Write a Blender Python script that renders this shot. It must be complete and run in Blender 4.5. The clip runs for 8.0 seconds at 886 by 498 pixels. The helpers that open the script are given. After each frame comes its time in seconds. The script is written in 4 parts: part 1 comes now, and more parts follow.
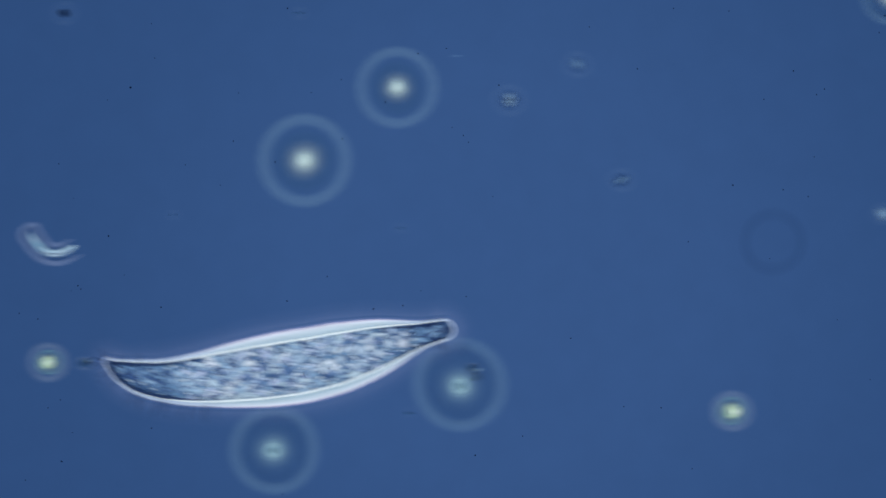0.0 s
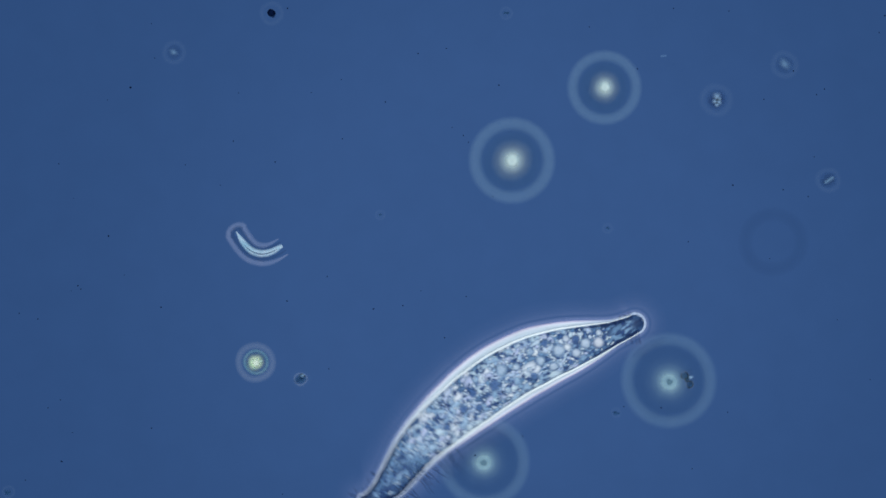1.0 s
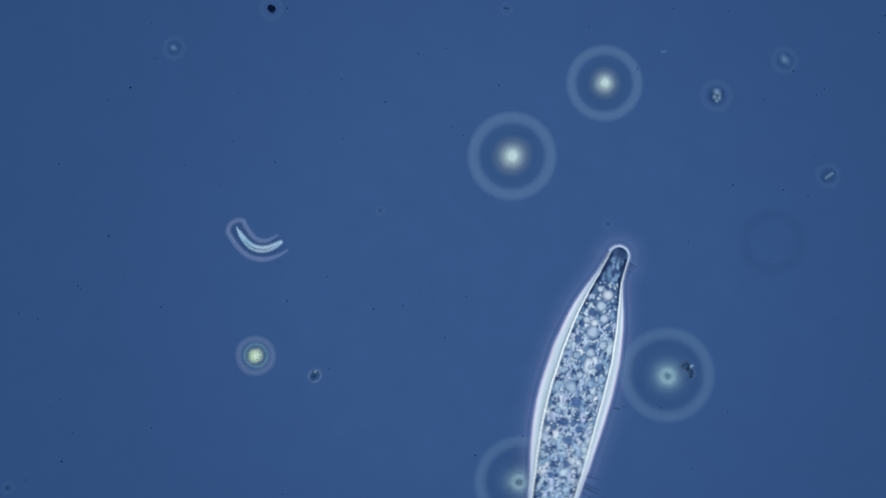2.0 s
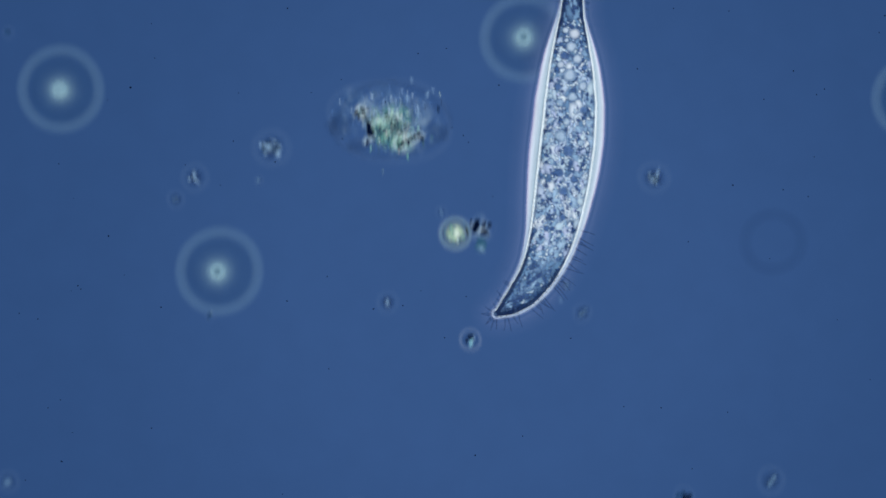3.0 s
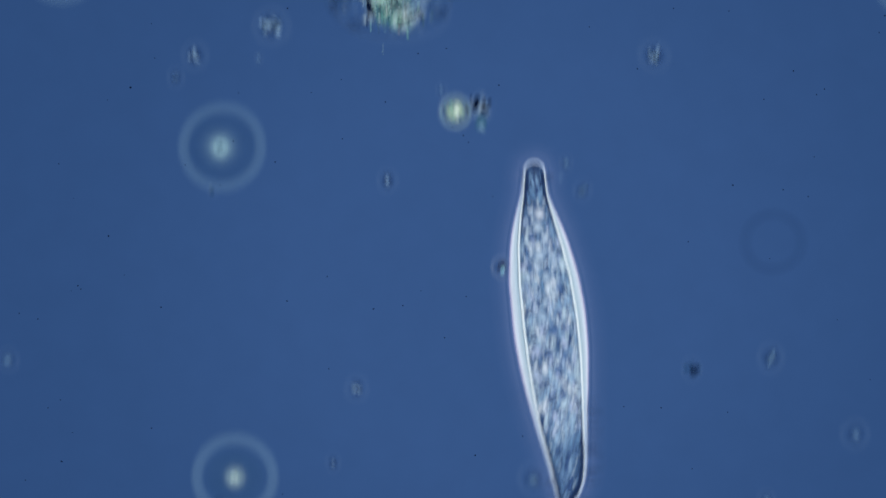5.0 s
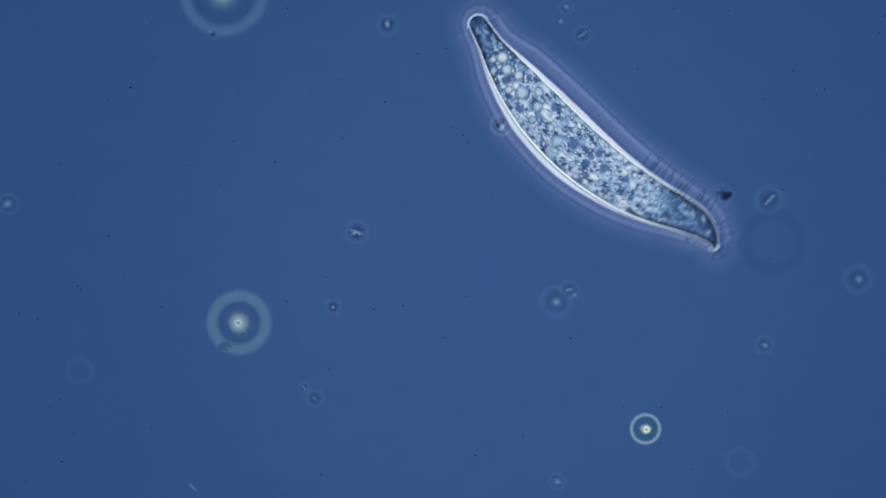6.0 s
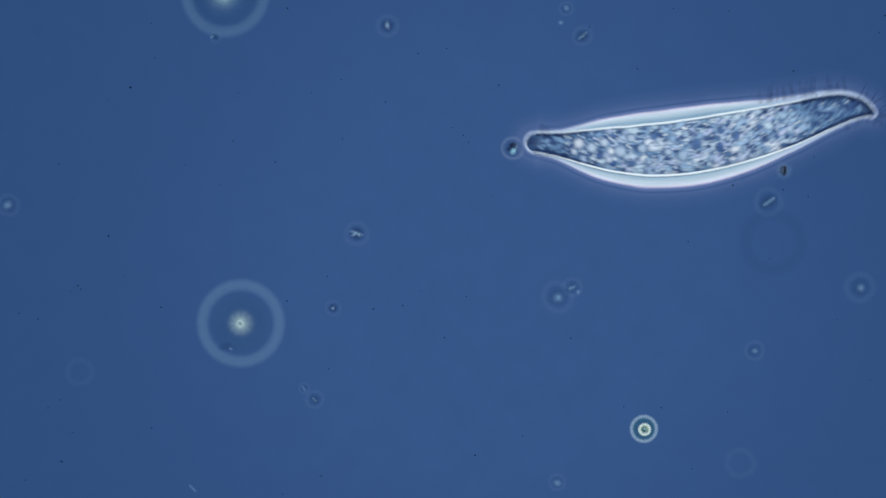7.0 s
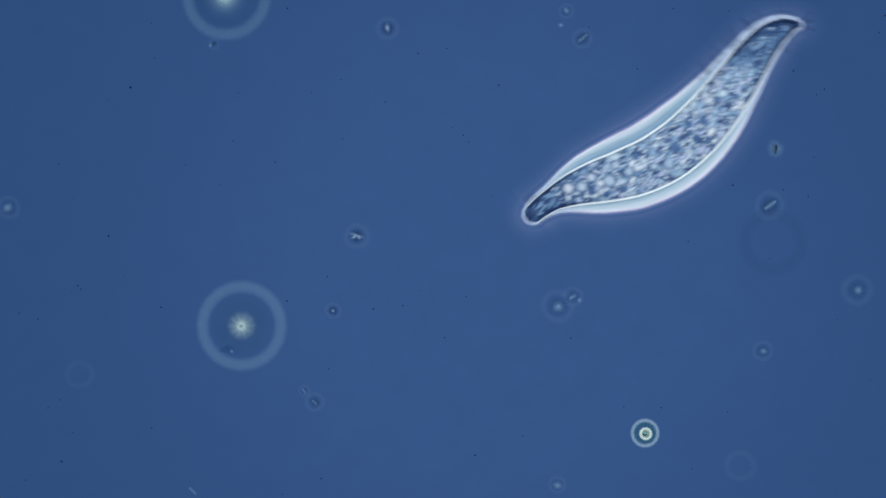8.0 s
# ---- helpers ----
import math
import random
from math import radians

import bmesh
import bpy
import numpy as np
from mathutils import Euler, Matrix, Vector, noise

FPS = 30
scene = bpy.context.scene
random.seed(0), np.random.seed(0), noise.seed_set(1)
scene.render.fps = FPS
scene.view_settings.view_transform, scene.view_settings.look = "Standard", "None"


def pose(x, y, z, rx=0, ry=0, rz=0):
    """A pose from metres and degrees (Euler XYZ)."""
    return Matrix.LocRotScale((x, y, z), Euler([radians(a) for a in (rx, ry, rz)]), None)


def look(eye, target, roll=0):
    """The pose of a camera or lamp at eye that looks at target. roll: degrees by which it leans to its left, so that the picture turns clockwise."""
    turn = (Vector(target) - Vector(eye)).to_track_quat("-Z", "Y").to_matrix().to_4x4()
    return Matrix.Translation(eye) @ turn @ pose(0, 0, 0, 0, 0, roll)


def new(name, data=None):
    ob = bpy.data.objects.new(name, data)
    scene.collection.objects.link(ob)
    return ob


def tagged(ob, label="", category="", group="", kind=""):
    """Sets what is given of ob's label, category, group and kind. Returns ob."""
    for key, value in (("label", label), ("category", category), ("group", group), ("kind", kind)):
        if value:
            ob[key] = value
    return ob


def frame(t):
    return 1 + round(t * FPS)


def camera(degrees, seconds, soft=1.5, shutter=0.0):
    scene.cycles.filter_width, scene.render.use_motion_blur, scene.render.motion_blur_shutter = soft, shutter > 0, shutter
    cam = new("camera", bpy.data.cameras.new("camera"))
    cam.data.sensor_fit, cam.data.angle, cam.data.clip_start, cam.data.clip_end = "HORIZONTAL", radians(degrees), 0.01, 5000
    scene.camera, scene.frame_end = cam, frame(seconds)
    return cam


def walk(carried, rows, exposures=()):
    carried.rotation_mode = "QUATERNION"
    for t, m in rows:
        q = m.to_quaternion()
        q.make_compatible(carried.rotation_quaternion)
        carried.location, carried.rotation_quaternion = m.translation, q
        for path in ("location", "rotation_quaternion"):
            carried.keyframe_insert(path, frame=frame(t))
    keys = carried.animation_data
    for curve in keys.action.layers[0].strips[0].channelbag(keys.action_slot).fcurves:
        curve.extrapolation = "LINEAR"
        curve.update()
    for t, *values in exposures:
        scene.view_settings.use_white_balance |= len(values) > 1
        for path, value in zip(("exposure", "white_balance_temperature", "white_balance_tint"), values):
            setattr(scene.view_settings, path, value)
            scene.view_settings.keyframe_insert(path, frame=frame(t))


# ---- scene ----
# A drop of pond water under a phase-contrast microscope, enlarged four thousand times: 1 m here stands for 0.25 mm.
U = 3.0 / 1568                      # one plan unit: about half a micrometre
HEIGHT = 1.5 / math.tan(radians(16))


def at(x, y):
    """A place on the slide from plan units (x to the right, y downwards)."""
    return (x - 784) * U, (441 - y) * U


# ---- the camera and its way over the slide ----
cam = camera(32, 8.0, soft=1.6, shutter=0.8)
VIEW = [
    (0.0, 0.7070, 2.5064),
    (0.1, 0.5491, 2.5064),
    (0.2, 0.3903, 2.5064),
    (0.3, 0.2392, 2.5064),
    (0.4, 0.0918, 2.5064),
    (0.5, 0.0287, 2.5064),
    (0.6, 0.0172, 2.5064),
    (0.8, 0.0038, 2.5064),
    (1.0, -0.0000, 2.5064),
    (1.2, -0.0000, 2.5064),
    (1.9, -0.0000, 2.5006),
    (2.1, -0.0000, 2.4471),
    (2.2, -0.0000, 2.3380),
    (2.3, -0.0000, 2.1582),
    (2.4, -0.0000, 1.9362),
    (2.5, -0.0000, 1.7334),
    (2.6, -0.0000, 1.5268),
    (2.7, -0.0000, 1.3259),
    (2.8, -0.0000, 1.2188),
    (2.9, -0.0000, 1.0963),
    (3.0, -0.0000, 0.9356),
    (3.1, -0.0000, 0.9088),
    (3.3, -0.0000, 0.8973),
    (3.5, -0.0000, 0.8878),
    (3.7, -0.0000, 0.8533),
    (4.0, -0.0000, 0.7959),
    (4.2, -0.0000, 0.7768),
    (4.6, -0.0000, 0.7538),
    (4.9, -0.0000, 0.6409),
    (5.1, -0.0000, 0.3731),
    (5.3, -0.0000, 0.0861),
    (5.4, -0.0000, -0.0096),
    (5.5, -0.0000, -0.0134),
    (6.5, -0.0000, -0.0115),
    (7.0, -0.0000, -0.0086),
    (7.3, -0.0000, -0.0019),
    (7.5, -0.0000, 0.0000),
    (8.0, -0.0000, 0.0000),
]
walk(cam, [(t, pose(x, y, HEIGHT)) for t, x, y in VIEW])

# ---- light ----
# even bluish fill, added to light everything from all around
world = bpy.data.worlds.new("ambient_fill")
scene.world = world
world.use_nodes = True
world.node_tree.nodes["Background"].inputs["Color"].default_value = (0.70, 0.84, 1.0, 1)
world.node_tree.nodes["Background"].inputs["Strength"].default_value = 0.22
# sun added overhead to light the cells; the condenser itself shines from below
lamp = new("added_top_sun", bpy.data.lights.new("added_top_sun", "SUN"))
lamp.data.energy, lamp.data.angle, lamp.data.color = 2.80, radians(50), (0.80, 0.92, 1.0)
lamp.matrix_world = look((0.6, 1.0, 12.0), (0, 0, 0))


# ---- materials ----
def nodes_of(name):
    mat = bpy.data.materials.new(name)
    mat.use_nodes = True
    tree = mat.node_tree
    return mat, tree, tree.nodes["Principled BSDF"]


def ramp(tree, stops, smooth=False):
    node = tree.nodes.new("ShaderNodeValToRGB")
    node.color_ramp.interpolation = "EASE" if smooth else "LINEAR"
    table = node.color_ramp.elements
    table.remove(table[1])
    table[0].position = stops[0][0]
    for k, (p, c) in enumerate(stops):
        e = table.new(p) if k else table[0]
        e.color = (*c, 1) if isinstance(c, tuple) else (c, c, c, 1)
    return node


def noise_of(tree, source, scale, detail=3.0):
    coords = tree.nodes.new("ShaderNodeTexCoord")
    tex = tree.nodes.new("ShaderNodeTexNoise")
    tex.inputs["Scale"].default_value, tex.inputs["Detail"].default_value = scale * (0.25 if source == "Object" else 1), detail
    tree.links.new(coords.outputs[source], tex.inputs["Vector"])
    return tex


def mottled(name, low, high, scale=90.0, rough=0.55, spec=0.2, source="Object", bump=0.0):
    """A surface whose colour wanders between two tones at two scales."""
    mat, tree, bsdf = nodes_of(name)
    wide, fine = noise_of(tree, source, scale, 2), noise_of(tree, source, scale * 5, 4)
    both = tree.nodes.new("ShaderNodeMath")
    both.operation = "MULTIPLY_ADD"
    tree.links.new(fine.outputs["Fac"], both.inputs[0])
    both.inputs[1].default_value = 0.5
    half = tree.nodes.new("ShaderNodeMath")
    half.operation = "MULTIPLY"
    half.inputs[1].default_value = 0.5
    tree.links.new(wide.outputs["Fac"], half.inputs[0])
    tree.links.new(half.outputs[0], both.inputs[2])
    tones = ramp(tree, [(0.36, low), (0.64, high)])
    tree.links.new(both.outputs[0], tones.inputs["Fac"])
    tree.links.new(tones.outputs["Color"], bsdf.inputs["Base Color"])
    bsdf.inputs["Roughness"].default_value, bsdf.inputs["Specular IOR Level"].default_value = rough, spec
    if bump:
        rise = tree.nodes.new("ShaderNodeBump")
        rise.inputs["Strength"].default_value, rise.inputs["Distance"].default_value = bump, 4.2 * U
        tree.links.new(both.outputs[0], rise.inputs["Height"])
        tree.links.new(rise.outputs["Normal"], bsdf.inputs["Normal"])
    return mat


def clear(name, low, high, stops, scale=60.0, rough=0.5, source="Object"):
    """A see-through jelly; stops give how dense it is from its axis (0) to its edge (1)."""
    mat = mottled(name, low, high, scale, rough, 0.0, source)
    tree = mat.node_tree
    coords, split = tree.nodes.new("ShaderNodeTexCoord"), tree.nodes.new("ShaderNodeSeparateXYZ")
    dense = ramp(tree, stops)
    tree.links.new(coords.outputs["UV"], split.inputs[0])
    tree.links.new(split.outputs["X"], dense.inputs["Fac"])
    tree.links.new(dense.outputs["Color"], tree.nodes["Principled BSDF"].inputs["Alpha"])
    return mat


def windowed(name, low, high, stops):
    """A clear strip that also fades out towards its two ends (v)."""
    mat = clear(name, low, high, stops)
    tree = mat.node_tree
    alpha, split = tree.nodes["Principled BSDF"].inputs["Alpha"], next(n for n in tree.nodes if n.bl_idname == "ShaderNodeSeparateXYZ")
    ends, both = ramp(tree, [(0.0, 0.0), (0.5, 1.0), (1.0, 0.0)], True), tree.nodes.new("ShaderNodeMath")
    both.operation = "MULTIPLY"
    tree.links.new(split.outputs["Y"], ends.inputs["Fac"])
    tree.links.new(alpha.links[0].from_socket, both.inputs[0])
    tree.links.new(ends.outputs["Color"], both.inputs[1])
    tree.links.new(both.outputs[0], alpha)
    return mat


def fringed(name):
    """The phase-contrast halo of light, painted as a rim: greenish white within, and a lavender edge."""
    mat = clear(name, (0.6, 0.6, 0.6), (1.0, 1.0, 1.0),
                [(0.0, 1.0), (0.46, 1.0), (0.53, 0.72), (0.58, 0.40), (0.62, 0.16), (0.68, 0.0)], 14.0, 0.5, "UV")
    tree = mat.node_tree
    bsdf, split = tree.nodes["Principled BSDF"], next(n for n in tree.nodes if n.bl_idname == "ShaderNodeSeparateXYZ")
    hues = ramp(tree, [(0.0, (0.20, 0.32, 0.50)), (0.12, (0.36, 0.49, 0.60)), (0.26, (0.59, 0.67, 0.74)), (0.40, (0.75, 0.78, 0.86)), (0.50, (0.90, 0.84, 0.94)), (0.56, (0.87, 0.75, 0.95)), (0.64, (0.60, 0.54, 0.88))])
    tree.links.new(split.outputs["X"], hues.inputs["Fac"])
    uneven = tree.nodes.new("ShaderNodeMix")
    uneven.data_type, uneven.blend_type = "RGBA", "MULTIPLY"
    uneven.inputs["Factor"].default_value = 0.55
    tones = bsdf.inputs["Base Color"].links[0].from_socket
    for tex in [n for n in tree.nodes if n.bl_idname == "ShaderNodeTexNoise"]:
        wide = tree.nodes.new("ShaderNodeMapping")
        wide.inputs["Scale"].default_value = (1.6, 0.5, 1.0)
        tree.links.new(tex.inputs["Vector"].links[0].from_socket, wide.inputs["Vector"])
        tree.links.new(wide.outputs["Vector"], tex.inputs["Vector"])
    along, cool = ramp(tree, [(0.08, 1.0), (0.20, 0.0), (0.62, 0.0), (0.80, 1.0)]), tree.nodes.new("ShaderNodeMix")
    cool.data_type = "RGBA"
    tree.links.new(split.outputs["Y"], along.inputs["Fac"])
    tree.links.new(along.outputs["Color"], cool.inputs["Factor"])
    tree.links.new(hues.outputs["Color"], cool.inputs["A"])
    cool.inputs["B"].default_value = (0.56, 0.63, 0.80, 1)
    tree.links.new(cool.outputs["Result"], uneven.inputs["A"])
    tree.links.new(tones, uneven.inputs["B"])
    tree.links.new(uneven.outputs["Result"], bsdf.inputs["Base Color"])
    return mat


def vesicles(name, hearts, edges, dense, turn=(0.25, 0.95), rough=0.45):
    """Soft round vesicles: each one's tone (v) gives its heart and edge; it thins out towards its rim (u)."""
    mat, tree, bsdf = nodes_of(name)
    coords, split = (tree.nodes.new("ShaderNode" + k) for k in ("TexCoord", "SeparateXYZ"))
    tree.links.new(coords.outputs["UV"], split.inputs[0])
    heart, edge = ramp(tree, hearts), ramp(tree, edges)
    for node in (heart, edge):
        tree.links.new(split.outputs["Y"], node.inputs["Fac"])
    where = ramp(tree, [(turn[0], 0.0), (turn[1], 1.0)])
    tree.links.new(split.outputs["X"], where.inputs["Fac"])
    both = tree.nodes.new("ShaderNodeMix")
    both.data_type = "RGBA"
    tree.links.new(where.outputs["Color"], both.inputs["Factor"])
    tree.links.new(heart.outputs["Color"], both.inputs["A"])
    tree.links.new(edge.outputs["Color"], both.inputs["B"])
    fine = noise_of(tree, "Object", 560, 4)
    worn = tree.nodes.new("ShaderNodeMix")
    worn.data_type, worn.blend_type = "RGBA", "OVERLAY"
    worn.inputs["Factor"].default_value = 0.7
    tree.links.new(both.outputs["Result"], worn.inputs["A"])
    tree.links.new(fine.outputs["Fac"], worn.inputs["B"])
    tree.links.new(worn.outputs["Result"], bsdf.inputs["Base Color"])
    thin = ramp(tree, dense)
    tree.links.new(split.outputs["X"], thin.inputs["Fac"])
    tree.links.new(thin.outputs["Color"], bsdf.inputs["Alpha"])
    bsdf.inputs["Roughness"].default_value, bsdf.inputs["Specular IOR Level"].default_value = rough, 0.1
    return mat


def cytoplasm():
    """Clear dark ectoplasm at the two ends, cloudy paler endoplasm between them."""
    mat = mottled("cytoplasm", (0.30, 0.43, 0.61), (0.55, 0.69, 0.86), 60, 0.5, 0.15, "UV", 0.2)
    tree = mat.node_tree
    bsdf = tree.nodes["Principled BSDF"]
    coords, split, both = (tree.nodes.new("ShaderNode" + k) for k in ("TexCoord", "SeparateXYZ", "Mix"))
    tree.links.new(coords.outputs["UV"], split.inputs[0])
    along = ramp(tree, [(0.02, 0.0), (0.045, 0.10), (0.062, 0.30), (0.080, 0.66), (0.110, 1.0), (0.31, 1.0), (0.36, 0.62), (0.40, 0.26), (0.44, 0.06)])
    tree.links.new(split.outputs["X"], along.inputs["Fac"])
    both.data_type = "RGBA"
    cloudy = bsdf.inputs["Base Color"].links[0].from_socket
    veins = ramp(tree, [(0.35, (0.008, 0.026, 0.09)), (0.68, (0.045, 0.10, 0.22))])
    tree.links.new(noise_of(tree, "UV", 150, 4).outputs["Fac"], veins.inputs["Fac"])
    tree.links.new(along.outputs["Color"], both.inputs["Factor"])
    tree.links.new(veins.outputs["Color"], both.inputs["A"])
    tree.links.new(cloudy, both.inputs["B"])
    tree.links.new(both.outputs["Result"], bsdf.inputs["Base Color"])
    return mat


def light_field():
    """The condenser's blue light as a glowing plate, its vignette painted into the emission towards the rim."""
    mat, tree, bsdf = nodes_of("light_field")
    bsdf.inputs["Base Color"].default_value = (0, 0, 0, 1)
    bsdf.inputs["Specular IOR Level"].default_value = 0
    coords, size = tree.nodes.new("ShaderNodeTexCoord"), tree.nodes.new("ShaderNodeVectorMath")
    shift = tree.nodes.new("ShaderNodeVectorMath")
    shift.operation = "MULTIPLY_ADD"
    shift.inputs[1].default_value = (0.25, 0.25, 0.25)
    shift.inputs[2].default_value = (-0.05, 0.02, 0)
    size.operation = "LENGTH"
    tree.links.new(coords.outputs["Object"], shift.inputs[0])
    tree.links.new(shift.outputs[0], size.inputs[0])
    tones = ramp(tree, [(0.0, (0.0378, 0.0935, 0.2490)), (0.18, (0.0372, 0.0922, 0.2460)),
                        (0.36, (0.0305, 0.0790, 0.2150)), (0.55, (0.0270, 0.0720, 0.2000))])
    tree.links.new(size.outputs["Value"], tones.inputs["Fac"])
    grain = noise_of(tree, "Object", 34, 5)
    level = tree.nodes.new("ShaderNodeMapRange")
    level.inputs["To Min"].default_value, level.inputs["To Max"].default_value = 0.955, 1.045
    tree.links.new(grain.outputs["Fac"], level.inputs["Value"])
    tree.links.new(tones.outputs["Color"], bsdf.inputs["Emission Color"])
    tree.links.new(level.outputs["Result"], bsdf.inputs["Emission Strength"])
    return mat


FIELD = light_field()
CYTOPLASM = cytoplasm()
GRANULE = vesicles("granule",
                   [(0.0, (0.008, 0.022, 0.10)), (0.24, (0.03, 0.07, 0.20)), (0.32, (0.17, 0.30, 0.48)), (0.46, (0.32, 0.46, 0.64)),
                    (0.56, (0.46, 0.61, 0.78)), (0.66, (0.64, 0.66, 0.86)), (0.78, (0.66, 0.79, 0.87)), (0.90, (0.84, 0.85, 0.92)), (1.0, (0.97, 0.97, 0.97))],
                   [(0.0, (0.08, 0.16, 0.34)), (0.30, (0.09, 0.18, 0.38)), (0.40, (0.17, 0.28, 0.51)), (0.60, (0.21, 0.33, 0.56)),
                    (0.80, (0.32, 0.45, 0.64)), (1.0, (0.20, 0.32, 0.54))],
                   [(0.0, 0.90), (0.34, 0.74), (0.62, 0.40), (0.84, 0.12), (1.0, 0.0)], (0.30, 0.95))
FINE = vesicles("fine_grain", [(0.0, (0.008, 0.03, 0.14)), (0.60, (0.06, 0.14, 0.34)), (0.68, (0.40, 0.52, 0.68)), (1.0, (0.97, 0.98, 0.98))],
                [(0.0, (0.04, 0.10, 0.27)), (0.60, (0.10, 0.20, 0.42)), (0.68, (0.28, 0.42, 0.58)), (1.0, (0.5, 0.62, 0.74))],
                [(0.0, 0.85), (0.4, 0.62), (0.75, 0.22), (1.0, 0.0)])
VACUOLE = vesicles("vacuole", [(0.0, (0.05, 0.11, 0.28)), (0.22, (0.10, 0.19, 0.40)), (0.5, (0.36, 0.49, 0.66)), (0.7, (0.52, 0.62, 0.76)), (0.85, (0.70, 0.74, 0.84)), (1.0, (0.80, 0.80, 0.87))],
                   [(0.0, (0.06, 0.13, 0.32)), (0.22, (0.18, 0.29, 0.50)), (0.6, (0.20, 0.33, 0.52)), (1.0, (0.10, 0.19, 0.38))],
                   [(0.0, 0.80), (0.45, 0.74), (0.72, 0.58), (0.90, 0.24), (1.0, 0.0)], (0.40, 0.88))
MEMBRANE = mottled("membrane", (0.90, 0.94, 0.94), (0.98, 0.98, 0.97), 40, 0.35, 0.5)
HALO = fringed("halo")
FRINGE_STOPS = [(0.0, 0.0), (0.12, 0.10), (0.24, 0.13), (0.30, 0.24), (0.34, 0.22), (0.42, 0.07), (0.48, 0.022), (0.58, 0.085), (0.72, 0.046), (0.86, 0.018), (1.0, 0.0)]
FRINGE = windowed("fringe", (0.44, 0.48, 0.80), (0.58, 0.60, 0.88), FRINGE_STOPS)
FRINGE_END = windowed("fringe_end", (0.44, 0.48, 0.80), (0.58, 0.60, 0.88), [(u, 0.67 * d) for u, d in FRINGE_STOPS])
INNER_LINE = clear("inner_line", (0.008, 0.025, 0.10), (0.03, 0.06, 0.17), [(0.0, 0.62), (0.6, 0.42), (1.0, 0.0)])
CILIUM = clear("cilium", (0.012, 0.035, 0.12), (0.03, 0.07, 0.19), [(0.0, 0.50), (1.0, 0.22)])
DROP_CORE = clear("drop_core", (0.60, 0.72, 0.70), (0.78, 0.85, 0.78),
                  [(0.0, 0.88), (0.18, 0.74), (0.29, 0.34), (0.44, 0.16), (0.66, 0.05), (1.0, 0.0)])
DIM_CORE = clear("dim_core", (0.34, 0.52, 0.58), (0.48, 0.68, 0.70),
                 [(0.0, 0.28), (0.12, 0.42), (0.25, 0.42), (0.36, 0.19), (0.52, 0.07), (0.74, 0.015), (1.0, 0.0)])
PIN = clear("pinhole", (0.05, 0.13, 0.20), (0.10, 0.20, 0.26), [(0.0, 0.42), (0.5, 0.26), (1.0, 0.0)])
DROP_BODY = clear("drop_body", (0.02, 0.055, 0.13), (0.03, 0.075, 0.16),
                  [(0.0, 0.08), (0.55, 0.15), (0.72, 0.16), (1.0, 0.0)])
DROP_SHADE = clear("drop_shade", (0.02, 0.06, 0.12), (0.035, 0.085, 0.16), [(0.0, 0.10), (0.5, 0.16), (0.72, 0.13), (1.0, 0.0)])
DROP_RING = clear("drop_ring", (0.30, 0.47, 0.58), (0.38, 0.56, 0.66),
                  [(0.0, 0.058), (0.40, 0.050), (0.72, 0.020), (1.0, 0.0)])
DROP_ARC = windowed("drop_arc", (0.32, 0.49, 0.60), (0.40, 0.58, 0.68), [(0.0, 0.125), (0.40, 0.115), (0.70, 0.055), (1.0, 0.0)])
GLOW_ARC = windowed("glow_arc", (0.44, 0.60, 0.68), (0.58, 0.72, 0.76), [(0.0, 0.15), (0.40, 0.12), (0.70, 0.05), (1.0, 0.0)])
ALGA_ARC = windowed("alga_arc", (0.50, 0.68, 0.74), (0.72, 0.82, 0.86), [(0.0, 0.34), (0.40, 0.25), (0.75, 0.08), (1.0, 0.0)])
EDGE_ARC = windowed("edge_arc", (0.72, 0.84, 0.66), (0.97, 0.98, 0.88), [(0.0, 0.80), (0.45, 0.52), (0.8, 0.13), (1.0, 0.0)])
ALGA_GAP = windowed("alga_gap", (0.02, 0.09, 0.14), (0.04, 0.15, 0.18), [(0.0, 0.62), (0.5, 0.46), (0.8, 0.18), (1.0, 0.0)])
FAINT_DARK = clear("faint_dark", (0.015, 0.04, 0.12), (0.03, 0.06, 0.14),
                   [(0.0, 0.22), (0.5, 0.19), (0.8, 0.09), (1.0, 0.0)])
FAINT_RING = clear("faint_ring", (0.34, 0.46, 0.62), (0.42, 0.54, 0.68),
                   [(0.0, 0.015), (0.3, 0.012), (0.7, 0.005), (1.0, 0.0)])
GHOST_RING = clear("ghost_ring", (0.30, 0.42, 0.58), (0.38, 0.50, 0.64), [(0.0, 0.012), (0.4, 0.008), (1.0, 0.0)])
SHADE_RING = clear("shade_ring", (0.012, 0.03, 0.10), (0.02, 0.05, 0.12),
                   [(0.0, 0.085), (0.5, 0.060), (1.0, 0.0)])
PALE_SOFT = clear("pale_soft", (0.34, 0.56, 0.84), (0.60, 0.80, 0.97), [(0.0, 0.42), (0.22, 0.28), (0.50, 0.11), (0.78, 0.03), (1.0, 0.0)])
SMOKY = clear("smoky", (0.004, 0.016, 0.06), (0.03, 0.10, 0.20), [(0.0, 0.56), (0.4, 0.46), (0.75, 0.20), (1.0, 0.0)], 240)
SHADOWY = clear("shadowy", (0.012, 0.03, 0.11), (0.03, 0.06, 0.16), [(0.0, 0.34), (0.5, 0.30), (0.8, 0.14), (1.0, 0.0)], 200)
TEAL = clear("teal_gleam", (0.20, 0.50, 0.62), (0.52, 0.80, 0.86), [(0.0, 0.80), (0.4, 0.55), (0.75, 0.18), (1.0, 0.0)])
